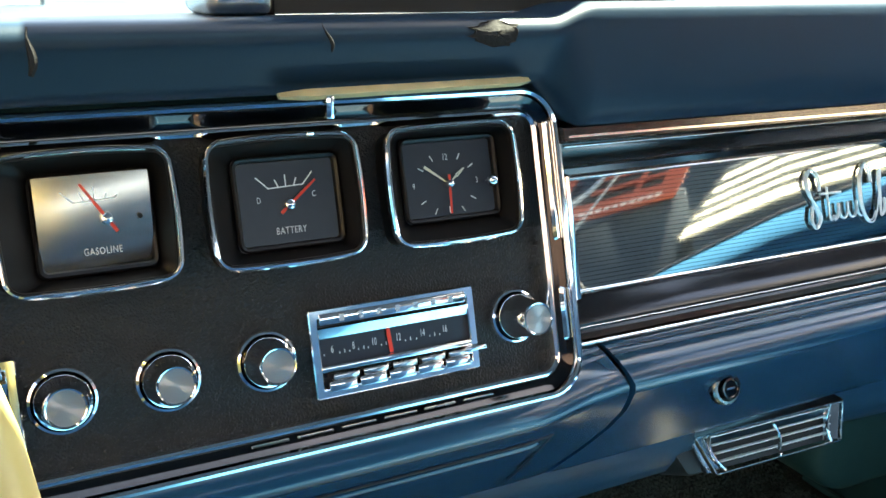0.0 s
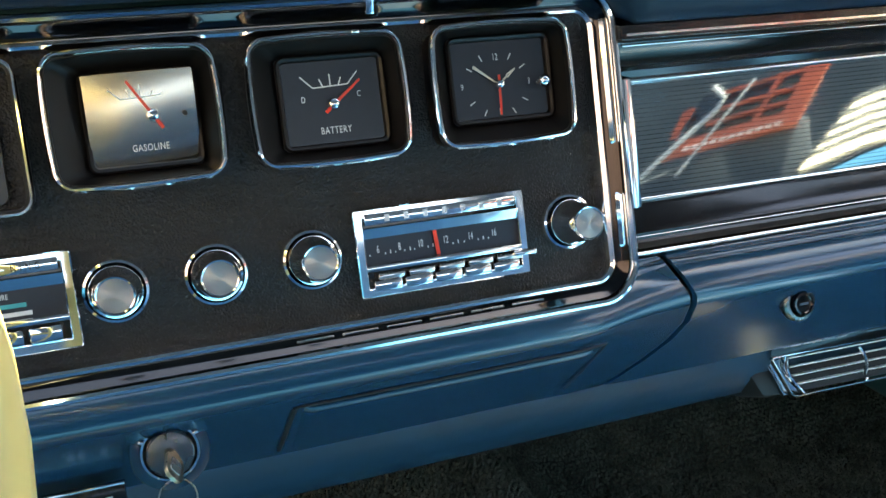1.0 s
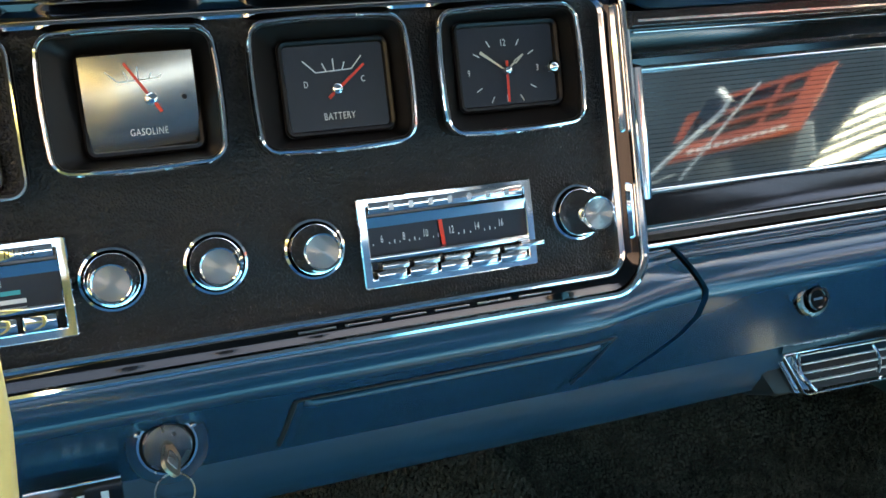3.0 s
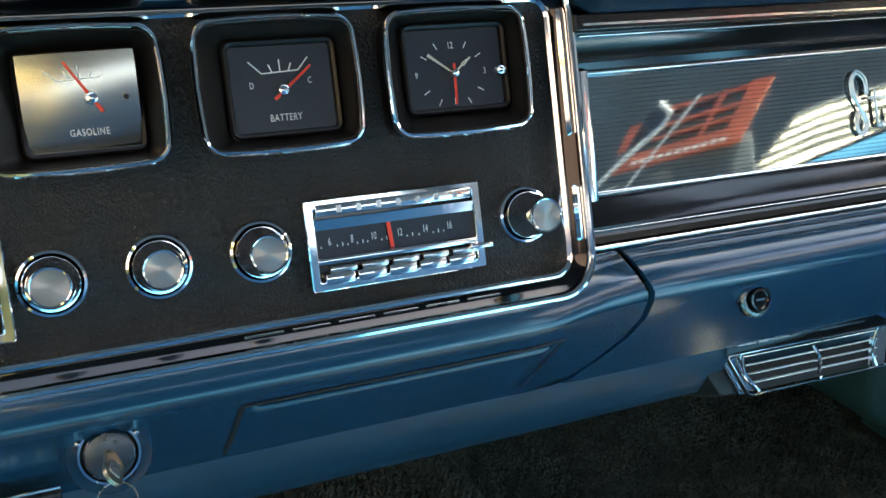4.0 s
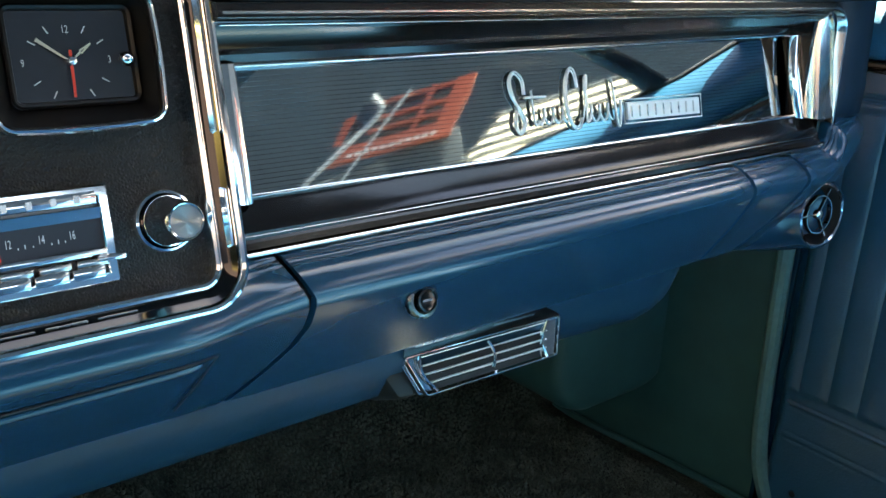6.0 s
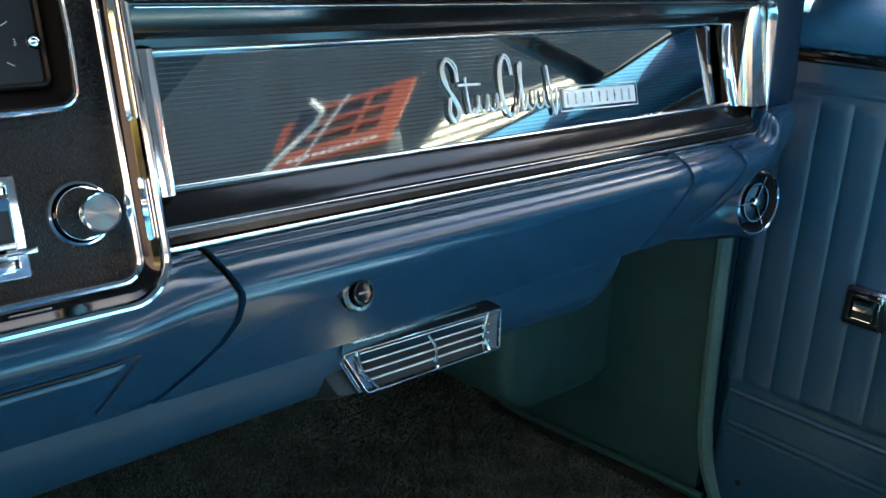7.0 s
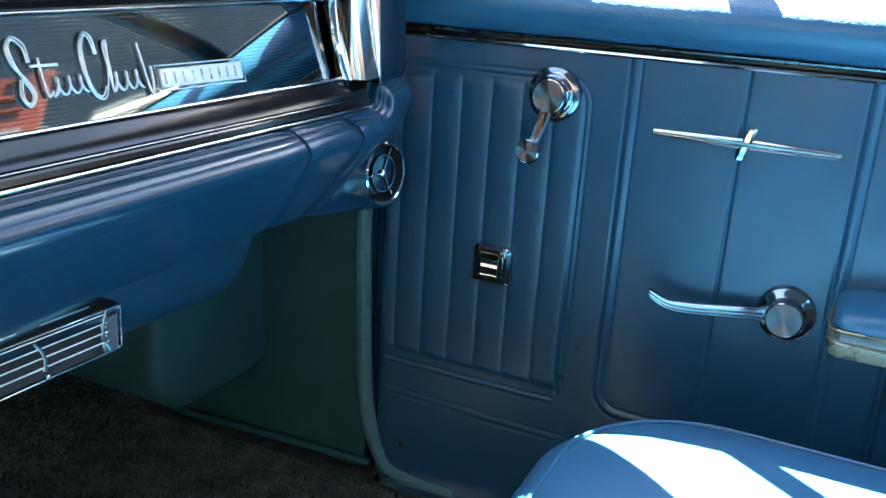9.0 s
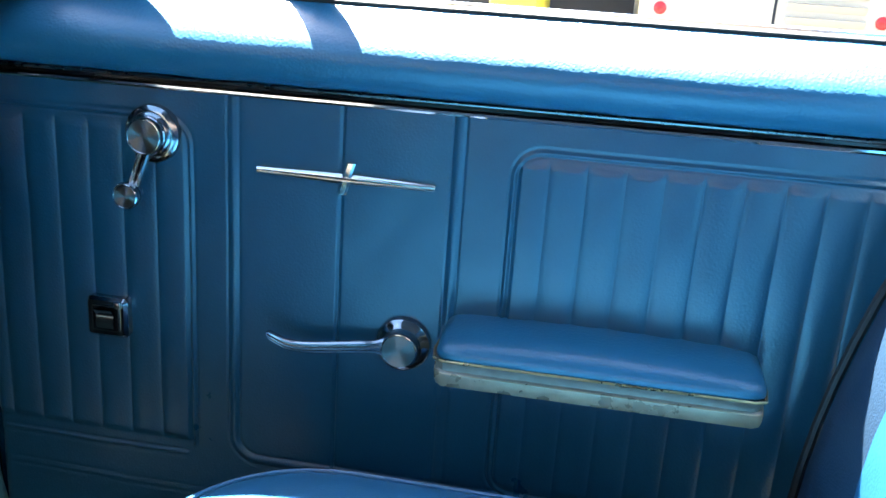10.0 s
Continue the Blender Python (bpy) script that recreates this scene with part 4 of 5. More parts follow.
part("frame", flared(ring((-VW, VW, -VH, VH), 0.003, [(0, -0.003), (0, 0.0), (0.0004, 0.0006), (0.0010, 0.0006), (0.0014, -0.0004), (0.0014, -0.003)], 5)), CHROME, vent)
part("housing", flared(box(-VW - 0.014, VW - 0.008, -VH + 0.001, VH + 0.002, -0.060, -0.014, 0.006)), RUBBER, vent, "dark moulded housing")
part("hood", loft([[(-VW * 1.088, VH - 0.0006, 0.0), (VW * 1.088, VH - 0.0006, 0.0)], [(-VW * 1.08, VH + 0.0030, 0.0010), (VW * 1.02, VH + 0.0030, 0.0010)],
                   [(-VW * 1.06, VH + 0.0110, 0.0045), (VW * 0.80, VH + 0.0110, 0.0045)], [(-VW * 1.04, VH + 0.0180, 0.0080), (VW * 0.70, VH + 0.0180, 0.0080)], [(-VW * 1.04, VH + 0.0250, -0.004), (VW * 0.70, VH + 0.0250, -0.004)]]), GRILLE_BLACK, vent, "black glossy hood", angle=60)
# Two thin strips paint a broken reflection on the glossy hood.
for xa, xb in ((-0.070, -0.012), (0.006, 0.050)):
    part("hood_glint", loft([[(xa, VH + 0.0050, 0.0024), (xb, VH + 0.0050, 0.0024)], [(xa, VH + 0.0066, 0.0031), (xb, VH + 0.0066, 0.0031)]]), LOCK_DARK, vent, "thin grey line painting a reflection on the hood")
part("cavity", flared(box(-VW + 0.002, VW - 0.002, -VH + 0.0015, VH - 0.0015, -0.015, -0.0135)), RUBBER, vent)
for k in range(4):
    y = -VH + 0.0086 + 0.0064 * k
    part("louvre", flared(box(-VW + 0.0125, VW - 0.0125, y - 0.0004, y + 0.0004, -0.0080, -0.0012, 0.0002, 1)), BADGE, vent)
part("divider", tube([(0.0006 * k * (5 - k), -VH + 0.006 + 0.0040 * k, -0.0010) for k in range(6)], 0.0013, 8), CHROME, vent)
part("thumb_tab", box(-0.0016, 0.0016, -VH + 0.0012, -VH + 0.0034, -0.002, 0.0012, 0.0006), CHROME, vent)
for sx in (-1, 1):
    pts = [(sx * (VW - 0.0125 + 0.0048 * math.sin(math.pi * k / 10) * -sx), -VH + 0.002 + (2 * VH - 0.004) * k / 10, -0.0008) for k in range(11)]
    part("end_rib", flared(tube(pts, 0.0013, 8)), CHROME, vent)
    xa, xb = (VW - 0.0115, VW - 0.001) if sx > 0 else (-VW + 0.001, -VW + 0.0115)
    deep = (-0.003, -0.010) if sx > 0 else (-0.010, -0.003)
    part("end_cheek", flared(loft([[(xa, -VH + 0.0016, deep[1] if sx > 0 else deep[0]), (xb, -VH + 0.0016, deep[0] if sx > 0 else -0.006)], [(xa, VH - 0.0016, deep[1] if sx > 0 else deep[0]), (xb, VH - 0.0016, deep[0] if sx > 0 else -0.006)]])), CHROME if sx > 0 else CHROME_WORN, vent, "bright end cheek")

# ---- round vent at the end of the dash ----
RV = Matrix.LocRotScale((0.662, 0.012, 0.4900), Euler((radians(86), 0, radians(-8))), None)
rv = thing("round_vent", "round black air vent with chrome spokes at the dash end", "air vent", RV)
rows = []
for r, dx, dy, dz in ((0.0334, 0, 0, 0.0006), (0.0352, 0, 0, 0.0012), (0.0368, 0, 0, -0.001), (0.0378, -0.004, 0.0, -0.010), (0.0382, -0.020, -0.002, -0.022), (0.0372, -0.055, -0.003, -0.036), (0.0340, -0.110, 0.002, -0.046), (0.0280, -0.150, 0.008, -0.050)):
    rows.append([(dx + r * math.cos(2 * math.pi * k / 44), dy + r * math.sin(2 * math.pi * k / 44), dz) for k in range(44)])
part("housing", loft(rows, closed_v=True), BLUE_PAINT, rv, "blue curved vent housing")
part("ring", lathe([(0.0338, -0.004), (0.0338, 0.0012), (0.0325, 0.0024), (0.0312, 0.0012), (0.0310, -0.004)], 48, False), CHROME, rv)
part("throat", lathe([(0.0312, 0.0), (0.0290, -0.010), (0.0280, -0.030), (0.0001, -0.030)], 40, False), RUBBER, rv)
part("inner_ring", lathe([(0.0205, -0.006), (0.0205, -0.0015), (0.0190, -0.0015), (0.0190, -0.006)], 40, False), CHROME, rv)
for a in (60, 180, 300):
    part("spoke", box(0.0, 0.0305, -0.0010, 0.0010, -0.006, -0.002, 0.0005), CHROME, rv, at=Matrix.Rotation(radians(a), 4, "Z"))
part("hub", lathe([(0.0050, -0.006), (0.0050, -0.001), (0.0030, 0.0006), (0.0001, 0.001)], 24), CHROME_WORN, rv)

# ---- passenger door ----
DX = 0.760
door = thing("passenger_door", "blue vinyl passenger door trim with stitched ribs and chrome belt strip", "car door")


def box_sd(y, z, y0, y1, z0, z1, r):
    cy, cz = (y0 + y1) / 2, (z0 + z1) / 2
    qy, qz = np.abs(y - cy) - (y1 - y0) / 2 + r, np.abs(z - cz) - (z1 - z0) / 2 + r
    return np.hypot(np.maximum(qy, 0), np.maximum(qz, 0)) + np.minimum(np.maximum(qy, qz), 0) - r


ys = np.linspace(0.082, -0.98, 1060)
zs = np.concatenate([np.linspace(0.055, 0.22, 56), np.linspace(0.2225, 0.262, 27), np.linspace(0.268, 0.56, 50), np.linspace(0.5635, 0.632, 44)])
Yg, Zg = np.meshgrid(ys, zs, indexing="ij")


def groove(d, depth=0.0013, wide=0.0013):
    return -depth * np.exp(-(d / wide) ** 2)


def ridge_pair(sd, gap):
    """A raised welt between two stitched grooves."""
    h = groove(sd) + groove(sd + gap)
    return h + 0.0018 * np.exp(-((sd + gap / 2) / (gap * 0.28)) ** 2)


def step(a, b, v):
    t = np.clip((v - a) / (b - a), 0, 1)
    return t * t * (3 - 2 * t)


def ribs(y, z, first, pitch, y0, y1, z0, z1):
    """Flat pillows parted by sharp stitched creases."""
    ph = (y - first) / pitch
    d = np.abs(ph - np.round(ph)) * pitch
    side = np.sqrt(np.clip(1 - (1 - np.clip(d / 0.013, 0, 1)) ** 2, 0, 1))
    pillow = 0.0019 * side + 0.0008 * np.sin(np.pi * np.clip(d / pitch, 0, 0.5))
    inside = step(y0, y0 + 0.004, y) * step(-y1, -y1 + 0.004, -y) * step(z0, z0 + 0.010, z) * step(-z1, -z1 + 0.012, -z)
    return pillow * inside


H = np.zeros_like(Yg)
H += ribs(Yg, Zg, 0.0070, 0.0364, -0.1725, 0.081, 0.238, 0.5935)
sdA = box_sd(Yg, Zg, -0.1795, 0.50, -0.5, 0.6030, 0.030)
H += ridge_pair(sdA, 0.006) * step(0.232, 0.240, Zg)
for z0, yend in ((0.2300, -0.170), (0.1880, -0.192)):
    sl = z0 + 0.02 * (Yg - 0.05) * (1 if z0 < 0.2 else 0)
    H += ridge_pair(Zg - sl + 0.003, 0.006) * step(yend, yend + 0.006, Yg) * step(-0.060, -0.055, -Yg)
sdD = box_sd(Yg, Zg, -2.0, -0.2160, 0.2230, 2.0, 0.034)
H += ridge_pair(sdD, 0.012)
H += groove(Yg + 0.3340, 0.0026, 0.0018)
H += ridge_pair(Yg + 0.4430, 0.012) * step(0.236, 0.242, Zg)
H += ribs(Yg, Zg, -0.5360, 0.0358, -0.97, -0.5070, 0.238, 0.5955)
sdB = box_sd(Yg, Zg, -2.0, -0.5000, 0.2300, 0.6040, 0.030)
H += ridge_pair(sdB, 0.007)
H += 0.0007 * np.sin(Yg * 31 + 2 * Zg) * np.sin(Zg * 23) + 0.0003 * np.sin(Yg * 83) * np.sin(Zg * 61 + 1)
X = DX - H
X = X + 0.03 * step(0.050, 0.083, Yg) ** 2
co = np.stack([X, Yg, Zg], -1).reshape(-1, 3)
ny, nz = Yg.shape
idx = np.arange(ny * nz).reshape(ny, nz)
quads = np.stack([idx[:-1, :-1], idx[:-1, 1:], idx[1:, 1:], idx[1:, :-1]], -1).reshape(-1, 4)
me = bpy.data.meshes.new("mesh")
me.from_pydata(co.tolist(), [], quads.tolist())
me.shade_smooth()
me.materials.append(BLUE_VINYL)
skin = new("trim_panel", me)
skin.parent = door
tagged(skin, "blue vinyl panel with stitched vertical ribs")
part("door_shell", box(0.775, 0.855, -0.98, 0.083, -0.02, 0.70, 0.006), BLUE_PAINT, door)


def along_y(profile, y0, y1, n=1, taper=None):
    rows = []
    for k in range(n + 1):
        y = y0 + (y1 - y0) * k / n
        rows.append([(x, y, z) for x, z in (taper(profile, y) if taper else profile)])
    return rows


# padded top roll, faintly lumpy, drooping to its front end
padp = [(0.775, 0.640), (0.757, 0.6415), (0.747, 0.6450), (0.738, 0.6530), (0.7325, 0.6640), (0.7305, 0.6740), (0.7345, 0.6820), (0.7420, 0.6905), (0.7515, 0.6985), (0.7615, 0.7058), (0.7715, 0.7122), (0.7810, 0.7180), (0.7900, 0.7215)]
rows = []
for k in range(181):
    y = 0.085 - 1.06 * k / 180
    e = smoothstep(0.085, 0.03, y)
    row = []
    for j, (x, z) in enumerate(padp):
        lump = 0.0012 * noise.noise((y * 22, j * 0.55, 3)) + 0.0006 * noise.noise((y * 70, j * 1.3, 7))
        row.append((0.775 + (x - 0.775) * (0.55 + 0.45 * e) + lump, y, 0.640 + (z - 0.640) * (0.90 + 0.10 * e) + lump))
    rows.append(row)
part("padded_top", loft(rows), BLUE_ROLL, door, "blue padded vinyl roll along the door top", angle=70)
part("belt_strip", loft(along_y([(0.770, 0.6275), (0.7560, 0.6275), (0.7515, 0.6285), (0.7498, 0.6305), (0.7505, 0.6325), (0.7530, 0.6335)], 0.07, -0.98, 4)), CHROME, door)
part("belt_groove", loft(along_y([(0.7530, 0.6333), (0.7555, 0.6345), (0.7555, 0.6375), (0.7535, 0.6385)], 0.07, -0.98, 4)), GRILLE_BLACK, door, "black painted line")
part("belt_strip", loft(along_y([(0.7535, 0.6383), (0.7505, 0.6390), (0.7500, 0.6405), (0.7520, 0.6418), (0.7600, 0.6422)], 0.07, -0.98, 4)), LOCK_DARK, door)
part("window_sill", loft(along_y([(0.788, 0.716), (0.786, 0.7235), (0.7885, 0.7260), (0.7920, 0.7262), (0.7950, 0.7225), (0.7950, 0.715)], 0.06, -0.98, 2)), RUBBER, door, "black rubber window wipe")
part("sill_bead", loft(along_y([(0.800, 0.716), (0.8005, 0.7285), (0.8040, 0.7300), (0.8120, 0.7290), (0.855, 0.715), (0.855, 0.69)], 0.06, -0.98, 2)), CHROME_WORN, door)
part("screw", disc(0.0042, 0, 0.002, 16), RUBBER, door, at=Matrix.LocRotScale((0.7605, 0.026, 0.108), Euler((0, radians(-90), 0)), None))
# quarter-light post above the sill
wp = [[(px + 0.006 * math.cos(q), py + 0.023 * math.sin(q), pz) for q in [2 * math.pi * k / 12 for k in range(12)]] for px, py, pz in ((0.795, -0.279, 0.715), (0.778, -0.312, 0.76), (0.735, -0.400, 0.86), (0.685, -0.490, 0.97), (0.630, -0.575, 1.075))]
part("window_post", loft(wp, closed_v=True, caps=True), GRILLE_BLACK, door, "dark quarter-light post")

# emblem
EM = Matrix.LocRotScale((DX - 0.001, -0.3405, 0.5565), Euler((radians(90), 0, radians(-90))), None)


def spear(a, b, w, h, tip):
    """A bar with two raised edges and a groove, tip: how wide its ends stay."""
    d = Vector((b[0] - a[0], b[1] - a[1], 0)).normalized()
    s = Vector((-d.y, d.x, 0))
    A, B = Vector((*a, 0)), Vector((*b, 0))
    rows = []
    for p, k in ((A, tip), (A.lerp(B, 0.47), 1.0), (A.lerp(B, 0.53), 1.0), (B, tip)):
        rows.append([p + s * (w * k * e) + Vector((0, 0, 0.0015 + h * k * o)) for e, o in ((1, -0.4), (1, 0.45), (0.62, 0.85), (0.34, 1.0), (0.12, 0.35), (-0.12, 0.35), (-0.34, 1.0), (-0.62, 0.85), (-1, 0.45), (-1, -0.4))])
    return loft(rows, caps=True)


def stub(up):
    """A short slanted wing of the emblem, highest at the middle."""
    rows = []
    for y, o, z in ((0.002, 0.0004, 0.0075), (0.010, 0.0024, 0.0066), (0.0160, 0.0042, 0.0046), (0.0166, 0.0043, 0.0)):
        rows.append([(up * (o + x), up * y, zz) for x, zz in ((-0.0048, 0.0), (-0.0046, z * 0.7), (-0.0024, z), (0.0024, z), (0.0046, z * 0.7), (0.0048, 0.0))])
    return loft(rows, caps=True)


em = part("emblem", spear((-0.0925, 0.0005), (0.0880, -0.0005), 0.0050, 0.0040, 0.62), CHROME_WORN, door, "slim chrome four-pointed bar emblem", EM, 15)
for up in (1, -1):
    part("cross_stub", stub(up), CHROME_WORN, em, angle=15)

# quarter-light winder
OUTX = Euler((0, radians(-90), 0))


def facing(y, z, x=DX):
    """A pose on the door whose own z points into the car."""
    return Matrix.LocRotScale((x, y, z), OUTX, None)


wd = part("window_winder", lathe([(0.0298, -0.002), (0.0298, 0.003), (0.0286, 0.0070), (0.0245, 0.0100), (0.0226, 0.0104), (0.0224, 0.0130), (0.0208, 0.0146), (0.0200, 0.0150), (0.0199, 0.0180), (0.0188, 0.0192), (0.0186, 0.0232), (0.0180, 0.0246), (0.0168, 0.0250), (0.0163, 0.0244)], 56, False), CHROME_DULL, door, "small chrome quarter-light winder", facing(-0.1385, 0.5825), 25)
part("cap", lathe([(0.0164, 0.0240), (0.0162, 0.0246), (0.0100, 0.0242), (0.00005, 0.0238)], 64), SPUN_DARK, wd, "spun aluminium cap")
GX, GY = -0.0575, 0.0120
for e in (-1, 1):
    rows = [[(-0.017 + (GX + 0.017) * f, 0.002 + (GY - 0.002) * f + e * (0.0040 - 0.0008 * f) + dy, 0.0180 + 0.0095 * f + dz) for dy, dz in ((-0.0026, 0), (-0.0026, 0.0036), (-0.0012, 0.0056), (0.0012, 0.0056), (0.0026, 0.0036), (0.0026, 0))] for f in (0, 0.5, 1)]
    part("arm_ridge", loft(rows, closed_v=True, caps=True), CHROME, wd, angle=30)
rows = [[(-0.017 + (GX + 0.017) * f, 0.002 + (GY - 0.002) * f + dy, 0.0178 + 0.0095 * f + dz) for dy, dz in ((-0.003, 0), (-0.003, 0.002), (0.003, 0.002), (0.003, 0))] for f in (0, 1)]
part("arm_web", loft(rows, closed_v=True, caps=True), DARK_CHROME, wd)
part("grip_collar", lathe([(0.0080, 0.020), (0.0100, 0.026), (0.0120, 0.0320), (0.0136, 0.0350), (0.0138, 0.0390), (0.0130, 0.0424), (0.0119, 0.0432), (0.0115, 0.0428)], 40, False), CHROME_DULL, wd, "stepped chrome grip", T(GX, GY, 0), 25)
part("grip", lathe([(0.0116, 0.0424), (0.0114, 0.0430), (0.0050, 0.0428), (0.00005, 0.0427)], 48), SPUN_DARK, wd, "spun aluminium grip face", at=T(GX, GY, 0))

# power window switch
ps = part("window_switch", slab((-0.0225, 0.0225, -0.0235, 0.0235), 0.006, -0.002, 0.0125, 6, 0.0035), CHROME_DULL, door, "small dark chrome rocker switch block", facing(-0.0835, 0.3800, DX - 0.001), 25)
part("switch_rim", ring((-0.0150, 0.0150, -0.0160, 0.0160), 0.003, [(0.0, 0.0120), (0.0004, 0.0140), (0.0020, 0.0140), (0.0026, 0.0120)], 5), CHROME, ps, "bright rim")
part("well", slab((-0.0128, 0.0128, -0.0138, 0.0138), 0.002, 0.0110, 0.0128), GRILLE_BLACK, ps)
rock = loft([[(-0.011, y, 0.012), (-0.011, y, 0.0150), (-0.003, y, 0.0168), (0.004, y, 0.0150), (0.011, y, 0.0200), (0.011, y, 0.012)] for y in (-0.010, 0.010)], closed_v=True, caps=True)
part("rocker", rock, CHROME, ps)
part("corner_catch", moved(box(-0.004, 0.004, -0.004, 0.004, 0.012, 0.0165, 0.0012), T(0.0165, -0.0150, 0)), CHROME, ps, "bright corner catch")

# inside handle
hd = part("door_handle", lathe([(0.0292, -0.002), (0.0292, 0.003), (0.0280, 0.0070), (0.0252, 0.0098), (0.0226, 0.0108), (0.0206, 0.0126), (0.0192, 0.0160), (0.0190, 0.0225), (0.0184, 0.0240), (0.0174, 0.0245), (0.0168, 0.0240)], 56, False), CHROME_DULL, door, "chrome lever door handle", facing(-0.4055, 0.3905), 25)
part("cap", lathe([(0.0170, 0.0236), (0.0168, 0.0241), (0.0100, 0.0237), (0.00005, 0.0233)], 64), SPUN_DARK, hd, "spun aluminium cap")
spine = curve_points([(0.000, 0.016, 0.0165), (-0.001, 0.037, 0.0205), (-0.0040, 0.065, 0.0235), (-0.0070, 0.093, 0.0255), (-0.0060, 0.114, 0.0275), (0.0010, 0.129, 0.0300), (0.0055, 0.1345, 0.0320)], 6)
rows = []
for k, p in enumerate(spine):
    f = k / (len(spine) - 1)
    hw = 0.0042 + 0.0030 * (1 - f) ** 0.5 + 0.0040 * max(0.0, 1 - f / 0.10)
    if f > 0.93:
        hw *= 0.6
    rows.append([(p.x + hw * e, p.y, p.z + o) for e, o in ((1, -0.001), (0.92, 0.0018), (0.70, 0.0034), (0.46, 0.0034), (0.36, 0.0022), (0.26, 0.0022), (0.12, 0.0044), (-0.12, 0.0044), (-0.26, 0.0022), (-0.36, 0.0022), (-0.46, 0.0034), (-0.70, 0.0034), (-0.92, 0.0018), (-1, -0.001), (0, -0.0040))])
part("lever", loft(rows, closed_v=True, caps=True), CHROME_DULL, hd, angle=30)

# armrest
rows = []
for y, s in ((-0.4495, 0.45), (-0.4525, 0.74), (-0.460, 0.92), (-0.475, 1.0), (-0.53, 1.0), (-0.60, 1.0), (-0.68, 1.0), (-0.725, 0.98), (-0.742, 0.90), (-0.750, 0.70), (-0.753, 0.4)):
    lift = 0.004 * math.sin(math.pi * (y + 0.45) / -0.3)
    rows.append([(DX + 0.004, y, 0.4085), (DX - 0.071 * (0.6 + 0.4 * s), y, 0.4085), (DX - 0.074 * (0.6 + 0.4 * s), y, 0.4120), (DX - 0.072 * (0.6 + 0.4 * s), y, 0.4120 + 0.007 * s), (DX - 0.060 * (0.6 + 0.4 * s), y, 0.4120 + (0.0125 + lift) * s),
                 (DX - 0.040, y, 0.4120 + (0.0165 + lift) * s), (DX - 0.018, y, 0.4120 + (0.0180 + lift) * s), (DX + 0.004, y, 0.4120 + (0.0180 + lift) * s)])
ar = part("armrest", loft(rows, caps=True), BLUE_ROLL, door, "blue padded armrest", angle=60)


def arm_outline(d, z):
    pts = [(DX + 0.002, -0.4500 - d, z), (DX - 0.045, -0.4470 - d, z), (DX - 0.066 + d, -0.4500 - d, z), (DX - 0.0725 + d, -0.4580, z)]
    pts += [(DX - 0.0725 + d, -0.458 - 0.284 * k / 6, z) for k in range(1, 7)]
    pts += [(DX - 0.068 + d, -0.7500 + d, z), (DX - 0.045, -0.7535 + d, z), (DX + 0.002, -0.7530 + d, z)]
    return pts


part("upper_band", loft([arm_outline(0.002, 0.4090), arm_outline(0.0, 0.4080), arm_outline(0.0016, 0.4036), arm_outline(0.0020, 0.3990), arm_outline(0.0004, 0.3975)]), DULL_BAND, ar, "dull grey upper band", angle=30)
part("chrome_band", loft([arm_outline(0.0004, 0.3975), arm_outline(-0.0006, 0.3965), arm_outline(-0.0002, 0.3885), arm_outline(0.0014, 0.3830), arm_outline(0.006, 0.3812)]), TARNISH, ar, "wide tarnished chrome band", angle=40)
part("piping", tube(arm_outline(-0.0012, 0.4095), 0.0014, 6), BRASS, ar, "yellowed edge piping")

# ---- front bench seat ----
seat = thing("bench_seat", "blue vinyl front bench seat with piped edges, partly in sunlight", "car seat")


def contour(d, z, r=0.150):
    x0, x1, y0, y1 = -0.78, 0.662, -0.84, -0.226
    return [(x, y, z + 0.018 + 0.012 * math.sin((x + 0.78) * 2.2)) for x, y in rounded(x0 + d, x1 - d, y0 + d, y1 - d, max(0.02, r - d * 0.6), 12)]


levels = [(0.020, 0.10), (0.006, 0.16), (0.0, 0.215), (0.003, 0.250), (0.012, 0.275), (0.026, 0.2895), (0.034, 0.2925), (0.044, 0.2965), (0.07, 0.3035), (0.11, 0.3085), (0.17, 0.3105), (0.28, 0.3110)]
part("cushion", loft([contour(d, z) for d, z in levels], closed_v=True, caps=True), BLUE_SEAT, seat, angle=70)
part("piping", tube(contour(0.0345, 0.2940), 0.0024, 8, closed=True), BLUE_SEAT, seat, "dark blue edge piping")
rows = []
for k in range(13):
    f = k / 12
    z = 0.27 + 0.50 * f
    y = -0.770 - 0.140 * f * f
    bulge = 0.022 * math.sin(math.pi * min(1, f * 1.05))
    xe = 0.700 - 0.02 * f
    row = []
    for x, dy in ((-0.78, -0.10), (-0.78, -0.02), (-0.76, 0.0), (-0.5, bulge - 0.05), (-0.06, bulge * 0.8 - 0.05), (0.02, bulge * 0.8 - 0.05), (0.42, bulge - 0.06), (xe - 0.10, bulge - 0.045), (xe - 0.05, -0.018), (xe - 0.018, -0.018), (xe, -0.035), (xe, -0.11)):
        row.append((x, y + dy - (0.03 * f ** 6), z))
    rows.append(row)
part("backrest", loft([row[:8] for row in rows]), BLUE_SEAT, seat, angle=60)
# Darker navy paints the shade onto the backrest's outer side.
part("shaded_side", loft([row[7:] for row in rows]), BLUE_DARK, seat, "vinyl side of the backrest with its shade in dark navy", angle=60)
part("backrest_piping", tube([(0.700 - 0.02 * k / 12 - 0.004, -0.770 - 0.140 * (k / 12) ** 2 - 0.018 - 0.03 * (k / 12) ** 6, 0.27 + 0.50 * k / 12) for k in range(13)], 0.0045, 8), RUBBER, seat, "black welt down the side")
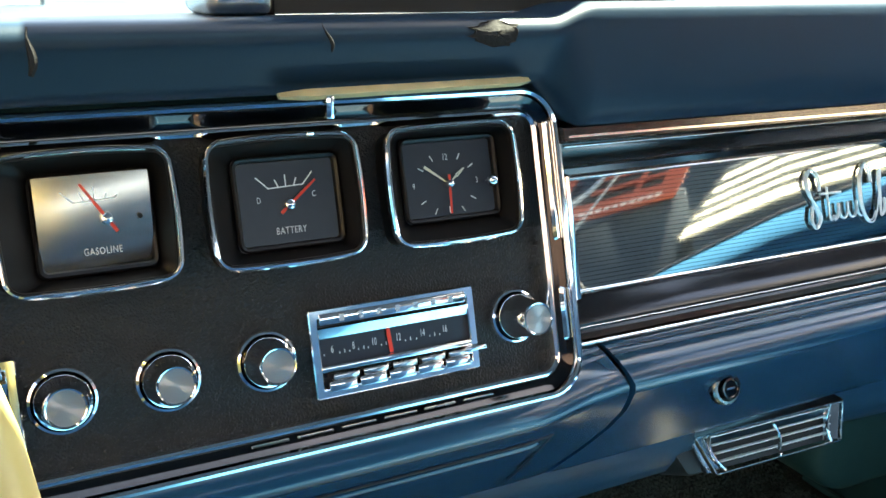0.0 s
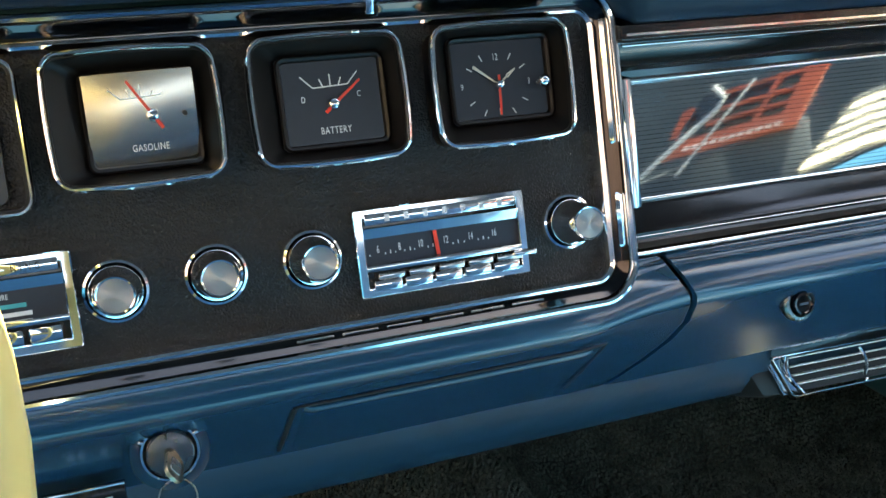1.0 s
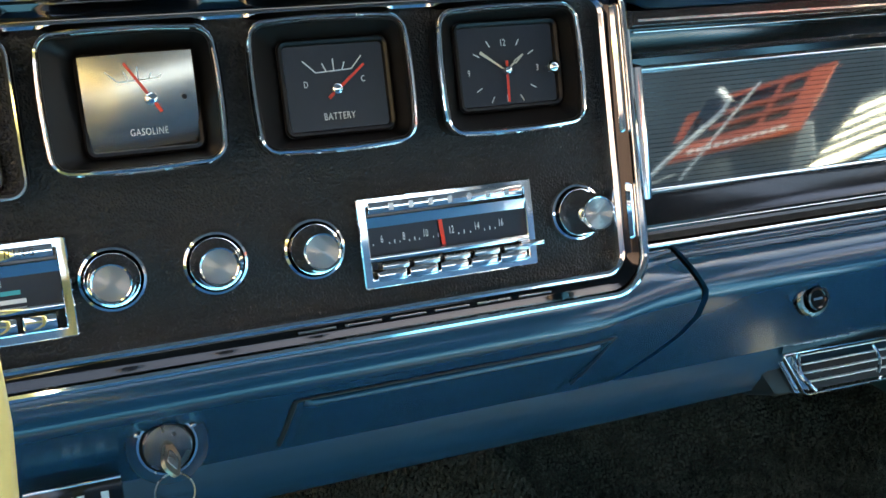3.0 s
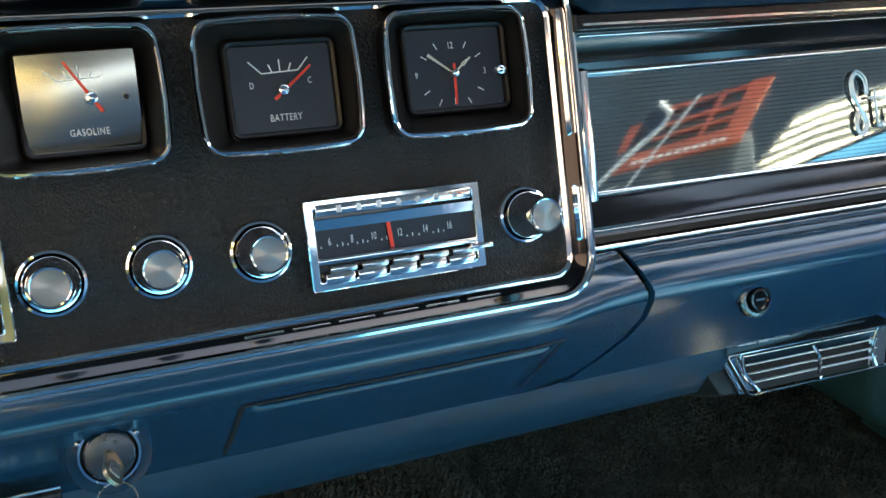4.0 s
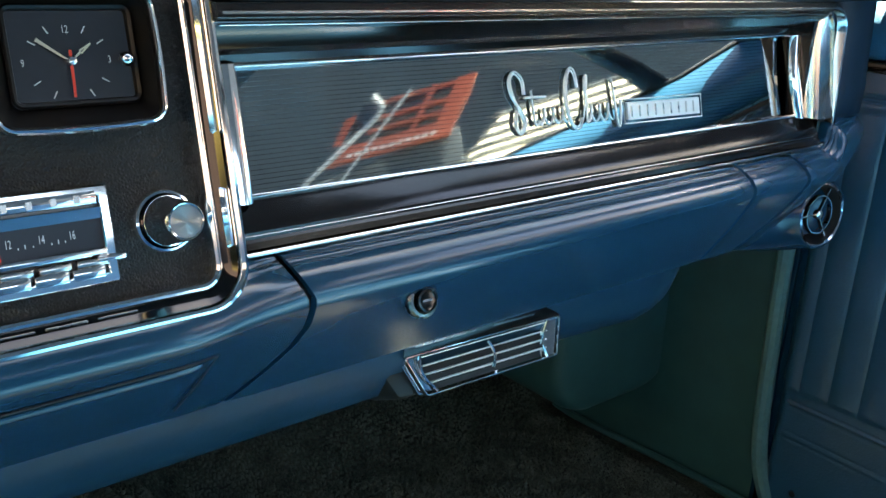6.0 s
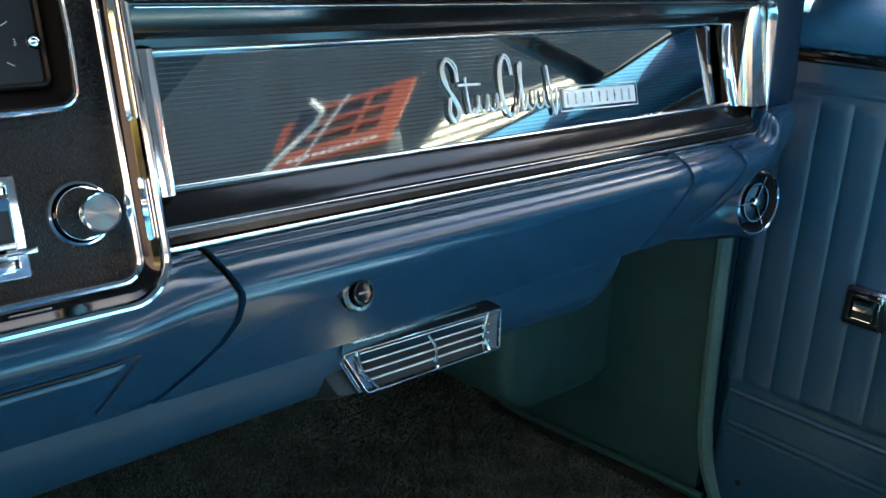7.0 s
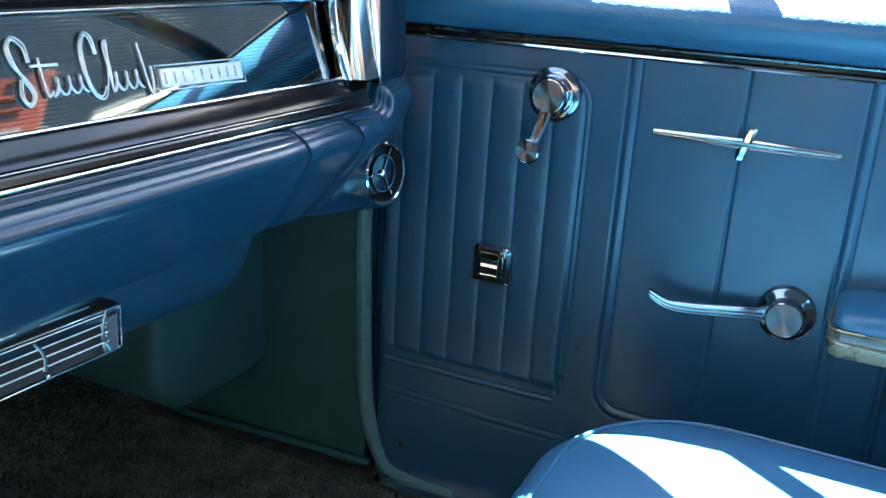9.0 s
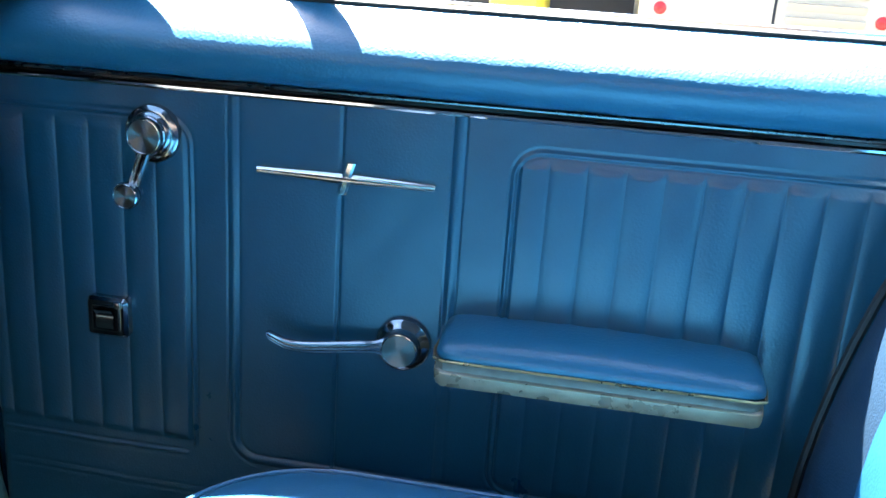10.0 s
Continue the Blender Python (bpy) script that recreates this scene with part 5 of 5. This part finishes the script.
part("backrest_top", box(-0.78, 0.635, -0.99, -0.875, 0.27, 0.768, 0.02), BLUE_SEAT, seat)

# ---- footwell ----
rows = []
for z in [0.05 + 0.03 * k for k in range(19)]:
    row = []
    for k in range(24):
        y = 0.085 + 0.64 * k / 23
        row.append((0.768 + 0.002 * math.sin(40 * y) * math.sin(25 * z), y, z))
    rows.append(row)
solo("wall_kick", loft(rows), TEAL, "dull teal kick board in the passenger footwell", "kick board", kind="structure", angle=60)
housing = []
for y, d in ((0.62, 0.0), (0.268, 0.0), (0.258, 0.002), (0.252, 0.008), (0.250, 0.016), (0.250, 0.060)):
    housing.append([(x, y + 0.05 * max(0.0, 0.66 - x), z) for x, z in rounded(0.565 + d, 0.800 - d * 0.2, 0.158 + d, 0.60 - d, 0.065, 9)])
hs = thing("air_duct_housing", "dull teal air duct housing with rounded lower corners under the dash", "duct housing")
part("shell", loft(housing, closed_v=True, caps=True), TEAL, hs, angle=60)
part("mounting_tab", box(0.570, 0.594, 0.120, 0.270, 0.455, 0.480, 0.006), TEAL, hs, "small teal tab under the dash edge")
lace = curve_points([(0.760, 0.092, 0.62), (0.760, 0.093, 0.45), (0.760, 0.089, 0.30), (0.760, 0.081, 0.16), (0.761, 0.064, 0.095), (0.764, 0.036, 0.062), (0.768, -0.05, 0.055)], 8)
solo("trim_windlace", tube(lace, 0.0100, 10), TEAL_LACE, "teal cloth windlace along the door opening", "windlace", kind="structure")
solo("trim_carpet_edge", tube(curve_points([(0.752, 0.420, 0.060), (0.754, 0.400, 0.056), (0.756, 0.355, 0.054), (0.757, 0.18, 0.062), (0.757, 0.07, 0.066)], 8), 0.005, 8), TEAL, "teal bound edge of the carpet", "trim", kind="structure")
sill = thing("sill_plate", "polished aluminium door sill plate", "sill plate")
part("plate", box(0.735, 0.800, -0.95, 0.058, 0.044, 0.056, 0.003), CHROME_WORN, sill)

# loops of the carpet's pile, too many to count
rnd = random.Random(5)
verts, faces = [], []
pitch = 0.0050
for i in range(int(1.10 / pitch)):
    for j in range(int(0.76 / (pitch * 0.9))):
        x = -0.36 + pitch * (i + (0.5 if j % 2 else 0) + rnd.uniform(-0.32, 0.32))
        y = -0.04 + pitch * 0.9 * (j + rnd.uniform(-0.32, 0.32))
        z, a = floor_z(x, y), rnd.uniform(0, math.pi)
        if x > 0.752:
            continue
        la, lb, h = pitch * rnd.uniform(0.52, 0.85), pitch * rnd.uniform(0.30, 0.42), rnd.uniform(0.0018, 0.0044)
        ca, sa, base = math.cos(a), math.sin(a), len(verts)
        for ring_k, (f, hz) in enumerate(((1.0, -0.0008), (0.72, h * 0.72))):
            for k in range(6):
                q = math.pi * k / 3
                u, v = la * f * math.cos(q), lb * f * math.sin(q)
                verts.append((x + u * ca - v * sa, y + u * sa + v * ca, z + hz))
        verts.append((x, y, z + h))
        for k in range(6):
            n = (k + 1) % 6
            faces.append((base + k, base + n, base + 6 + n, base + 6 + k))
            faces.append((base + 6 + k, base + 6 + n, base + 12))
me = bpy.data.meshes.new("mesh")
me.from_pydata(verts, [], faces)
me.shade_smooth()
me.materials.append(PILE)
pile = new("carpet_pile", me)
pile.parent = floor
tagged(pile, "worn dark loops of carpet pile", kind="stuff")

# ---- things on the dash top ----
strip = thing("brass_strip", "loose aged brass trim strip lying along the pad edge", "trim strip")
part("strip", loft([[(-0.178, -0.004, 0.7285), (-0.178, -0.007, 0.7300), (-0.178, -0.004, 0.7315), (-0.178, 0.0, 0.7305)], [(-0.165, -0.006, 0.7275), (-0.165, -0.0095, 0.7300), (-0.165, -0.006, 0.7330), (-0.165, 0.0, 0.7305)],
     [(-0.048, -0.006, 0.7290), (-0.048, -0.0095, 0.7312), (-0.048, -0.006, 0.7340), (-0.048, 0.0, 0.7315)], [(-0.040, -0.003, 0.7300), (-0.040, -0.006, 0.7315), (-0.040, -0.003, 0.7330), (-0.040, 0.0, 0.7320)]], closed_v=True, caps=True), TAN_STRIP, strip, angle=25)
part("clip", box(-0.1560, -0.1520, -0.0085, -0.002, 0.7185, 0.7295, 0.0006), CHROME, strip, "small bright clip")
grille = thing("dash_box", "black box with chrome end caps standing on the dash top", "box")
# Box and right cap rise out of view, height added to shade the pad.
part("panel", box(-0.166, 0.051, 0.038, 0.088, 0.7644, 1.000, 0.004), RUBBER, grille, "black box body")
part("edge", box(-0.166, 0.051, 0.0355, 0.0385, 0.7646, 0.7662, 0.0005), CHROME_WORN, grille)
for xa, xb in ((-0.200, -0.1665), (0.0515, 0.100)):
    part("end_cap", box(xa, xb, 0.030 if xa < 0 else 0.040, 0.088, 0.7644, 0.815 if xa < 0 else 0.990, 0.007, 4), CHROME_WORN, grille, "bright rounded end cap")
for sx in (-0.300, 0.215):
    mk = thing("defroster_duct", "chrome defroster outlet on the dash top", "defroster", T(sx, 0.235, 0.7665))
    part("bezel", ring((-0.045, 0.045, -0.016, 0.016), 0.006, [(0, -0.003), (0, 0.004), (0.002, 0.006), (0.005, 0.004), (0.005, -0.003)], 5), CHROME_WORN, mk)
    part("slot", slab((-0.040, 0.040, -0.011, 0.011), 0.003, -0.002, 0.001), RUBBER, mk)


# splits and a crumbling hole in the pad
def pad_face(z):
    """How far forward the pad's face lies at a height."""
    prof = [(-0.0125, 0.7430), (-0.0122, 0.7530), (-0.0112, 0.7590), (-0.0082, 0.7628), (-0.0030, 0.7645), (0.008, 0.7650), (0.020, 0.7651)]
    for (ya, za), (yb, zb) in zip(prof, prof[1:]):
        if z <= zb:
            return ya + (yb - ya) * (z - za) / (zb - za)
    return 0.022


pts = []
for k in range(40):
    a = 2 * math.pi * k / 40
    rr = 1 + 0.16 * noise.noise((3 * math.cos(a), 3 * math.sin(a), 2)) + (0.38 if k in (4, 17, 21, 33) else 0.0)
    pts.append((0.0130 * rr * math.cos(a), 0.0066 * min(rr, 1.1) * math.sin(a)))
rows = []
for s, d in ((1.0, 0.0004), (0.97, 0.0009), (0.90, 0.0003), (0.70, 0.0006), (0.45, 0.0004), (0.2, 0.0010), (0.02, 0.0006)):
    rows.append([(-0.0655 + x * s, pad_face(0.7568 + q * s) - d - (1 - s) * 0.0016 * abs(noise.noise((x * s * 500, q * s * 500, 4))), 0.7568 + q * s) for x, q in pts])
solo("pad_hole", loft(rows, closed_v=True), FOAM, "crumbling dark hole in the dash pad vinyl", "damage")
for cx, za, zb, w in ((-0.283, 0.7440, 0.7630, 0.0019), (-0.154, 0.7500, 0.7630, 0.0010)):
    lips = []
    for k in range(11):
        z = za + (zb - za) * k / 10
        lips.append((cx + 0.0011 * math.sin(0.55 * k) - 0.0004 * k * (0.5 if cx > -0.2 else -0.4), pad_face(z) - 0.0001, z))
    solo("pad_split", tube(lips, [w * (0.25 + 0.75 * math.sin(math.pi * min(1, (k + 1) / 9))) for k in range(11)], 6), FOAM, "open dark split in the dash pad", "damage", group="dash pad splits")

# ---- steering wheel ----
SW = Matrix.LocRotScale((-0.5025, -0.240, 0.655), Euler((radians(67), 0, 0)), None)
wheel = thing("steering_wheel", "cream plastic steering wheel rim in full sunlight", "steering wheel", SW)
part("rim", tube([(0.190 * math.cos(2 * math.pi * k / 64), 0.190 * math.sin(2 * math.pi * k / 64), 0) for k in range(64)], 0.0125, 12, closed=True), CREAM_WHEEL, wheel)
for sgn in (-1, 1):
    part("spoke", loft([[(sgn * 0.03, -0.028, -0.02), (sgn * 0.03, 0.0, -0.016), (sgn * 0.03, 0.0, -0.024)], [(sgn * 0.12, -0.026, -0.008), (sgn * 0.12, -0.002, -0.004), (sgn * 0.12, -0.002, -0.013)],
         [(sgn * 0.195, -0.040, 0.004), (sgn * 0.1945, -0.010, 0.008), (sgn * 0.188, -0.010, -0.008)]], closed_v=True, caps=True), CREAM_WHEEL, wheel)
part("hub", lathe([(0.05, -0.06), (0.052, -0.03), (0.042, -0.015), (0.0001, -0.010)], 32), BLUE_PAINT, wheel)
part("column", lathe([(0.03, -0.42), (0.032, -0.06)], 24), BLUE_PAINT, wheel)

# ---- outside ----
van = thing("service_trailer", "low cream service trailer with louvred side and red lamps", "trailer")
VX = 3.0
part("body", box(VX, VX + 1.8, -2.15, -0.69, -0.10, 1.02, 0.03), CREAM_BODY, van)
part("panel_joint", box(VX - 0.004, VX + 0.002, -1.092, -1.084, 0.0, 0.98), RUBBER, van)
for k in range(7):
    z = 0.52 + 0.042 * k
    part("louvre", loft([[(VX, -1.36, z), (VX - 0.022, -1.36, z - 0.004), (VX, -1.36, z - 0.026)], [(VX, -1.12, z), (VX - 0.022, -1.12, z - 0.004), (VX, -1.12, z - 0.026)]], closed_v=True, caps=True), CREAM_BODY, van)
for y in (-0.735, -1.412):
    part("side_lamp", lathe([(0.020, 0), (0.020, 0.008), (0.012, 0.014), (0.0001, 0.016)], 20), RED_LENS, van, "round red marker lamp", Matrix.LocRotScale((VX, y, 0.685), OUTX, None))
for y in (-1.9,):
    part("wheel", lathe([(0.30, -0.11), (0.33, -0.08), (0.33, 0.08), (0.30, 0.11), (0.0001, 0.10)], 32), RUBBER, van, at=Matrix.LocRotScale((VX + 0.16, y, -0.03), OUTX, None))
drum = thing("yellow_machine", "yellow painted machine standing behind the trailer", "machine")
part("body", box(3.4, 4.2, -0.31, -0.13, -0.36, 0.95, 0.02), YELLOW, drum)
part("skirt", box(3.35, 4.25, -0.33, -0.11, -0.36, -0.20, 0.01), RUBBER, drum)
# Dark sheet put in for the shadow between trailer and yellow machine.
shade = solo("gap_shade", box(4.4, 4.46, -1.2, 0.2, -0.36, 1.2, 0.01), material("dark_gap_shade", (0.05, 0.045, 0.04), 0.8, var=0.3, scale=5), "dark sheet standing for the shadow behind the trailer", "fence")
hut = thing("pale_hut", "pale green painted hut beyond the yard", "hut")
part("wall", box(4.6, 6.6, -0.12, 2.4, -0.36, 2.2, 0.01), material("pale_green", (0.55, 0.62, 0.48), 0.7, var=0.1, scale=4), hut)
part("roof", loft([[(4.4, -0.4, 2.2), (5.6, -0.4, 2.9), (6.8, -0.4, 2.2)], [(4.4, 2.7, 2.2), (5.6, 2.7, 2.9), (6.8, 2.7, 2.2)]]), GREY_WALL, hut)

# a red machine with a raked cab window, and a cream boarded shed behind the car


def ae(az, el, far):
    """A place in a direction (degrees off straight back, degrees up) from the dashboard."""
    a, e = radians(az), radians(el)
    return Vector((0.13 + far * math.sin(a), 0.02 - far * math.cos(a), 0.64 + far * math.tan(e)))


def sheet(corners, thick):
    a = [Vector(c) for c in corners]
    n = (a[1] - a[0]).cross(a[3] - a[0]).normalized() * thick
    return loft([[p - n for p in a], [p for p in a]], closed_v=True, caps=True)


def lean(s, t, far=5.0):
    """On the cab's raked side: s across, t up."""
    return ae(32.0 + 9.0 * s + 2.6 * t, 11.6 + 3.3 * t - 1.2 * s, far)


cab = thing("red_machine", "red painted yard machine with raked cab window", "machine")
part("bottom_rail", sheet([lean(0, 0), lean(1, 0), lean(1, 0.26), lean(0.1, 0.26)], 0.05), RED_PAINT, cab)
part("rear_stile", sheet([lean(0.84, 0.26), lean(1, 0.26), lean(1, 1), lean(0.84, 1)], 0.05), RED_PAINT, cab)
part("front_stile", sheet([lean(0.62, 0.26), lean(0.66, 0.26), lean(0.68, 1), lean(0.64, 1)], 0.04), RED_PAINT, cab)
for t in (0.45, 0.66, 0.93):
    part("glazing_bar", sheet([lean(0.25, t), lean(0.84, t), lean(0.84, t + 0.05), lean(0.25, t + 0.05)], 0.03), RED_PAINT, cab)
part("pane", sheet([lean(0.1, 0.26, 5.06), lean(0.9, 0.26, 5.06), lean(0.9, 1, 5.06), lean(0.1, 1, 5.06)], 0.01), DARK_GLASS, cab)
for k in range(11):
    part("white_dash", sheet([lean(0.16 + 0.066 * k, 0.11, 4.94), lean(0.205 + 0.066 * k, 0.11, 4.94), lean(0.205 + 0.066 * k, 0.165, 4.94), lean(0.16 + 0.066 * k, 0.165, 4.94)], 0.01), WHITE_INK, cab)
part("nose", sheet([ae(33.0, 12.8, 5.0), ae(33.5, 12.8, 5.0), ae(34.9, 14.2, 5.0), ae(34.1, 14.2, 5.0)], 0.05), RED_PAINT, cab)
base = ae(37, 0, 5.4)
part("undercarriage", moved(box(-0.75, 0.42, -0.4, 0.4, -0.36, 1.60, 0.02), Matrix.Translation((base.x, base.y, 0)) @ Matrix.Rotation(radians(37), 4, "Z")), GREY_WALL, cab)
shed = thing("boarded_shed", "shed with a sunlit cream boarded roof", "shed")


def slope(a, k):
    """On the shed's roof, rising away from the car: k boards up."""
    return ae(a, 7.2 + 0.62 * k, 4.6 + 0.42 * k)


for k in range(5):
    a0 = 40.9 + 0.73 * k
    a1 = 57.0 - (0.0 if k < 2 else 0.85 * (k - 1))
    part("board", sheet([slope(a0, k), slope(a1, k), slope(a1, k + 0.88), slope(a0 + 0.64, k + 0.88)], 0.02), CREAM_SIDING, shed)
    part("board_lip", sheet([slope(a0 + 0.64, k + 0.88), slope(a1, k + 0.88), slope(a1, k + 1.0), slope(a0 + 0.73, k + 1.0)], 0.05), GREY_WALL, shed)
part("wall", sheet([ae(43, -9, 4.7), ae(57, -9, 4.7), ae(57, 6.8, 4.7), ae(43.5, 6.8, 4.7)], 0.1), GREY_WALL, shed)
PIPE_GREY = material("pale_grey_pipe", (0.42, 0.46, 0.48), 0.5, var=0.15, scale=20)
pipe = thing("leaning_pipe", "pale grey bent pipe leaning before the machine", "pipe")
part("pipe", tube([ae(28.6, 4, 4.5), ae(29.6, 10.6, 4.5), ae(36.2, 13.6, 4.5), ae(36.8, 14.2, 4.5), ae(36.2, 15.2, 4.5)], 0.015, 8), PIPE_GREY, pipe)
part("thin_pipe", tube([ae(33.0, 10.2, 4.55), ae(38.9, 14.6, 4.55)], 0.007, 8), PIPE_GREY, pipe)
part("foot", box(ae(28.6, 4, 4.5).x - 0.12, ae(28.6, 4, 4.5).x + 0.12, ae(28.6, 4, 4.5).y - 0.12, ae(28.6, 4, 4.5).y + 0.12, -0.36, 0.96, 0.02), GREY_WALL, pipe)
barn = thing("grey_building", "long grey building closing the yard", "building")
part("wall", sheet([ae(19, -5, 12), ae(75, -5, 12), ae(75, 19, 12), ae(19, 19, 12)], 0.3), GREY_WALL, barn)
part("roof", sheet([ae(19, 19, 11.6), ae(75, 19, 11.6), ae(75, 24, 15), ae(19, 24, 15)], 0.2), GREY_WALL, barn)
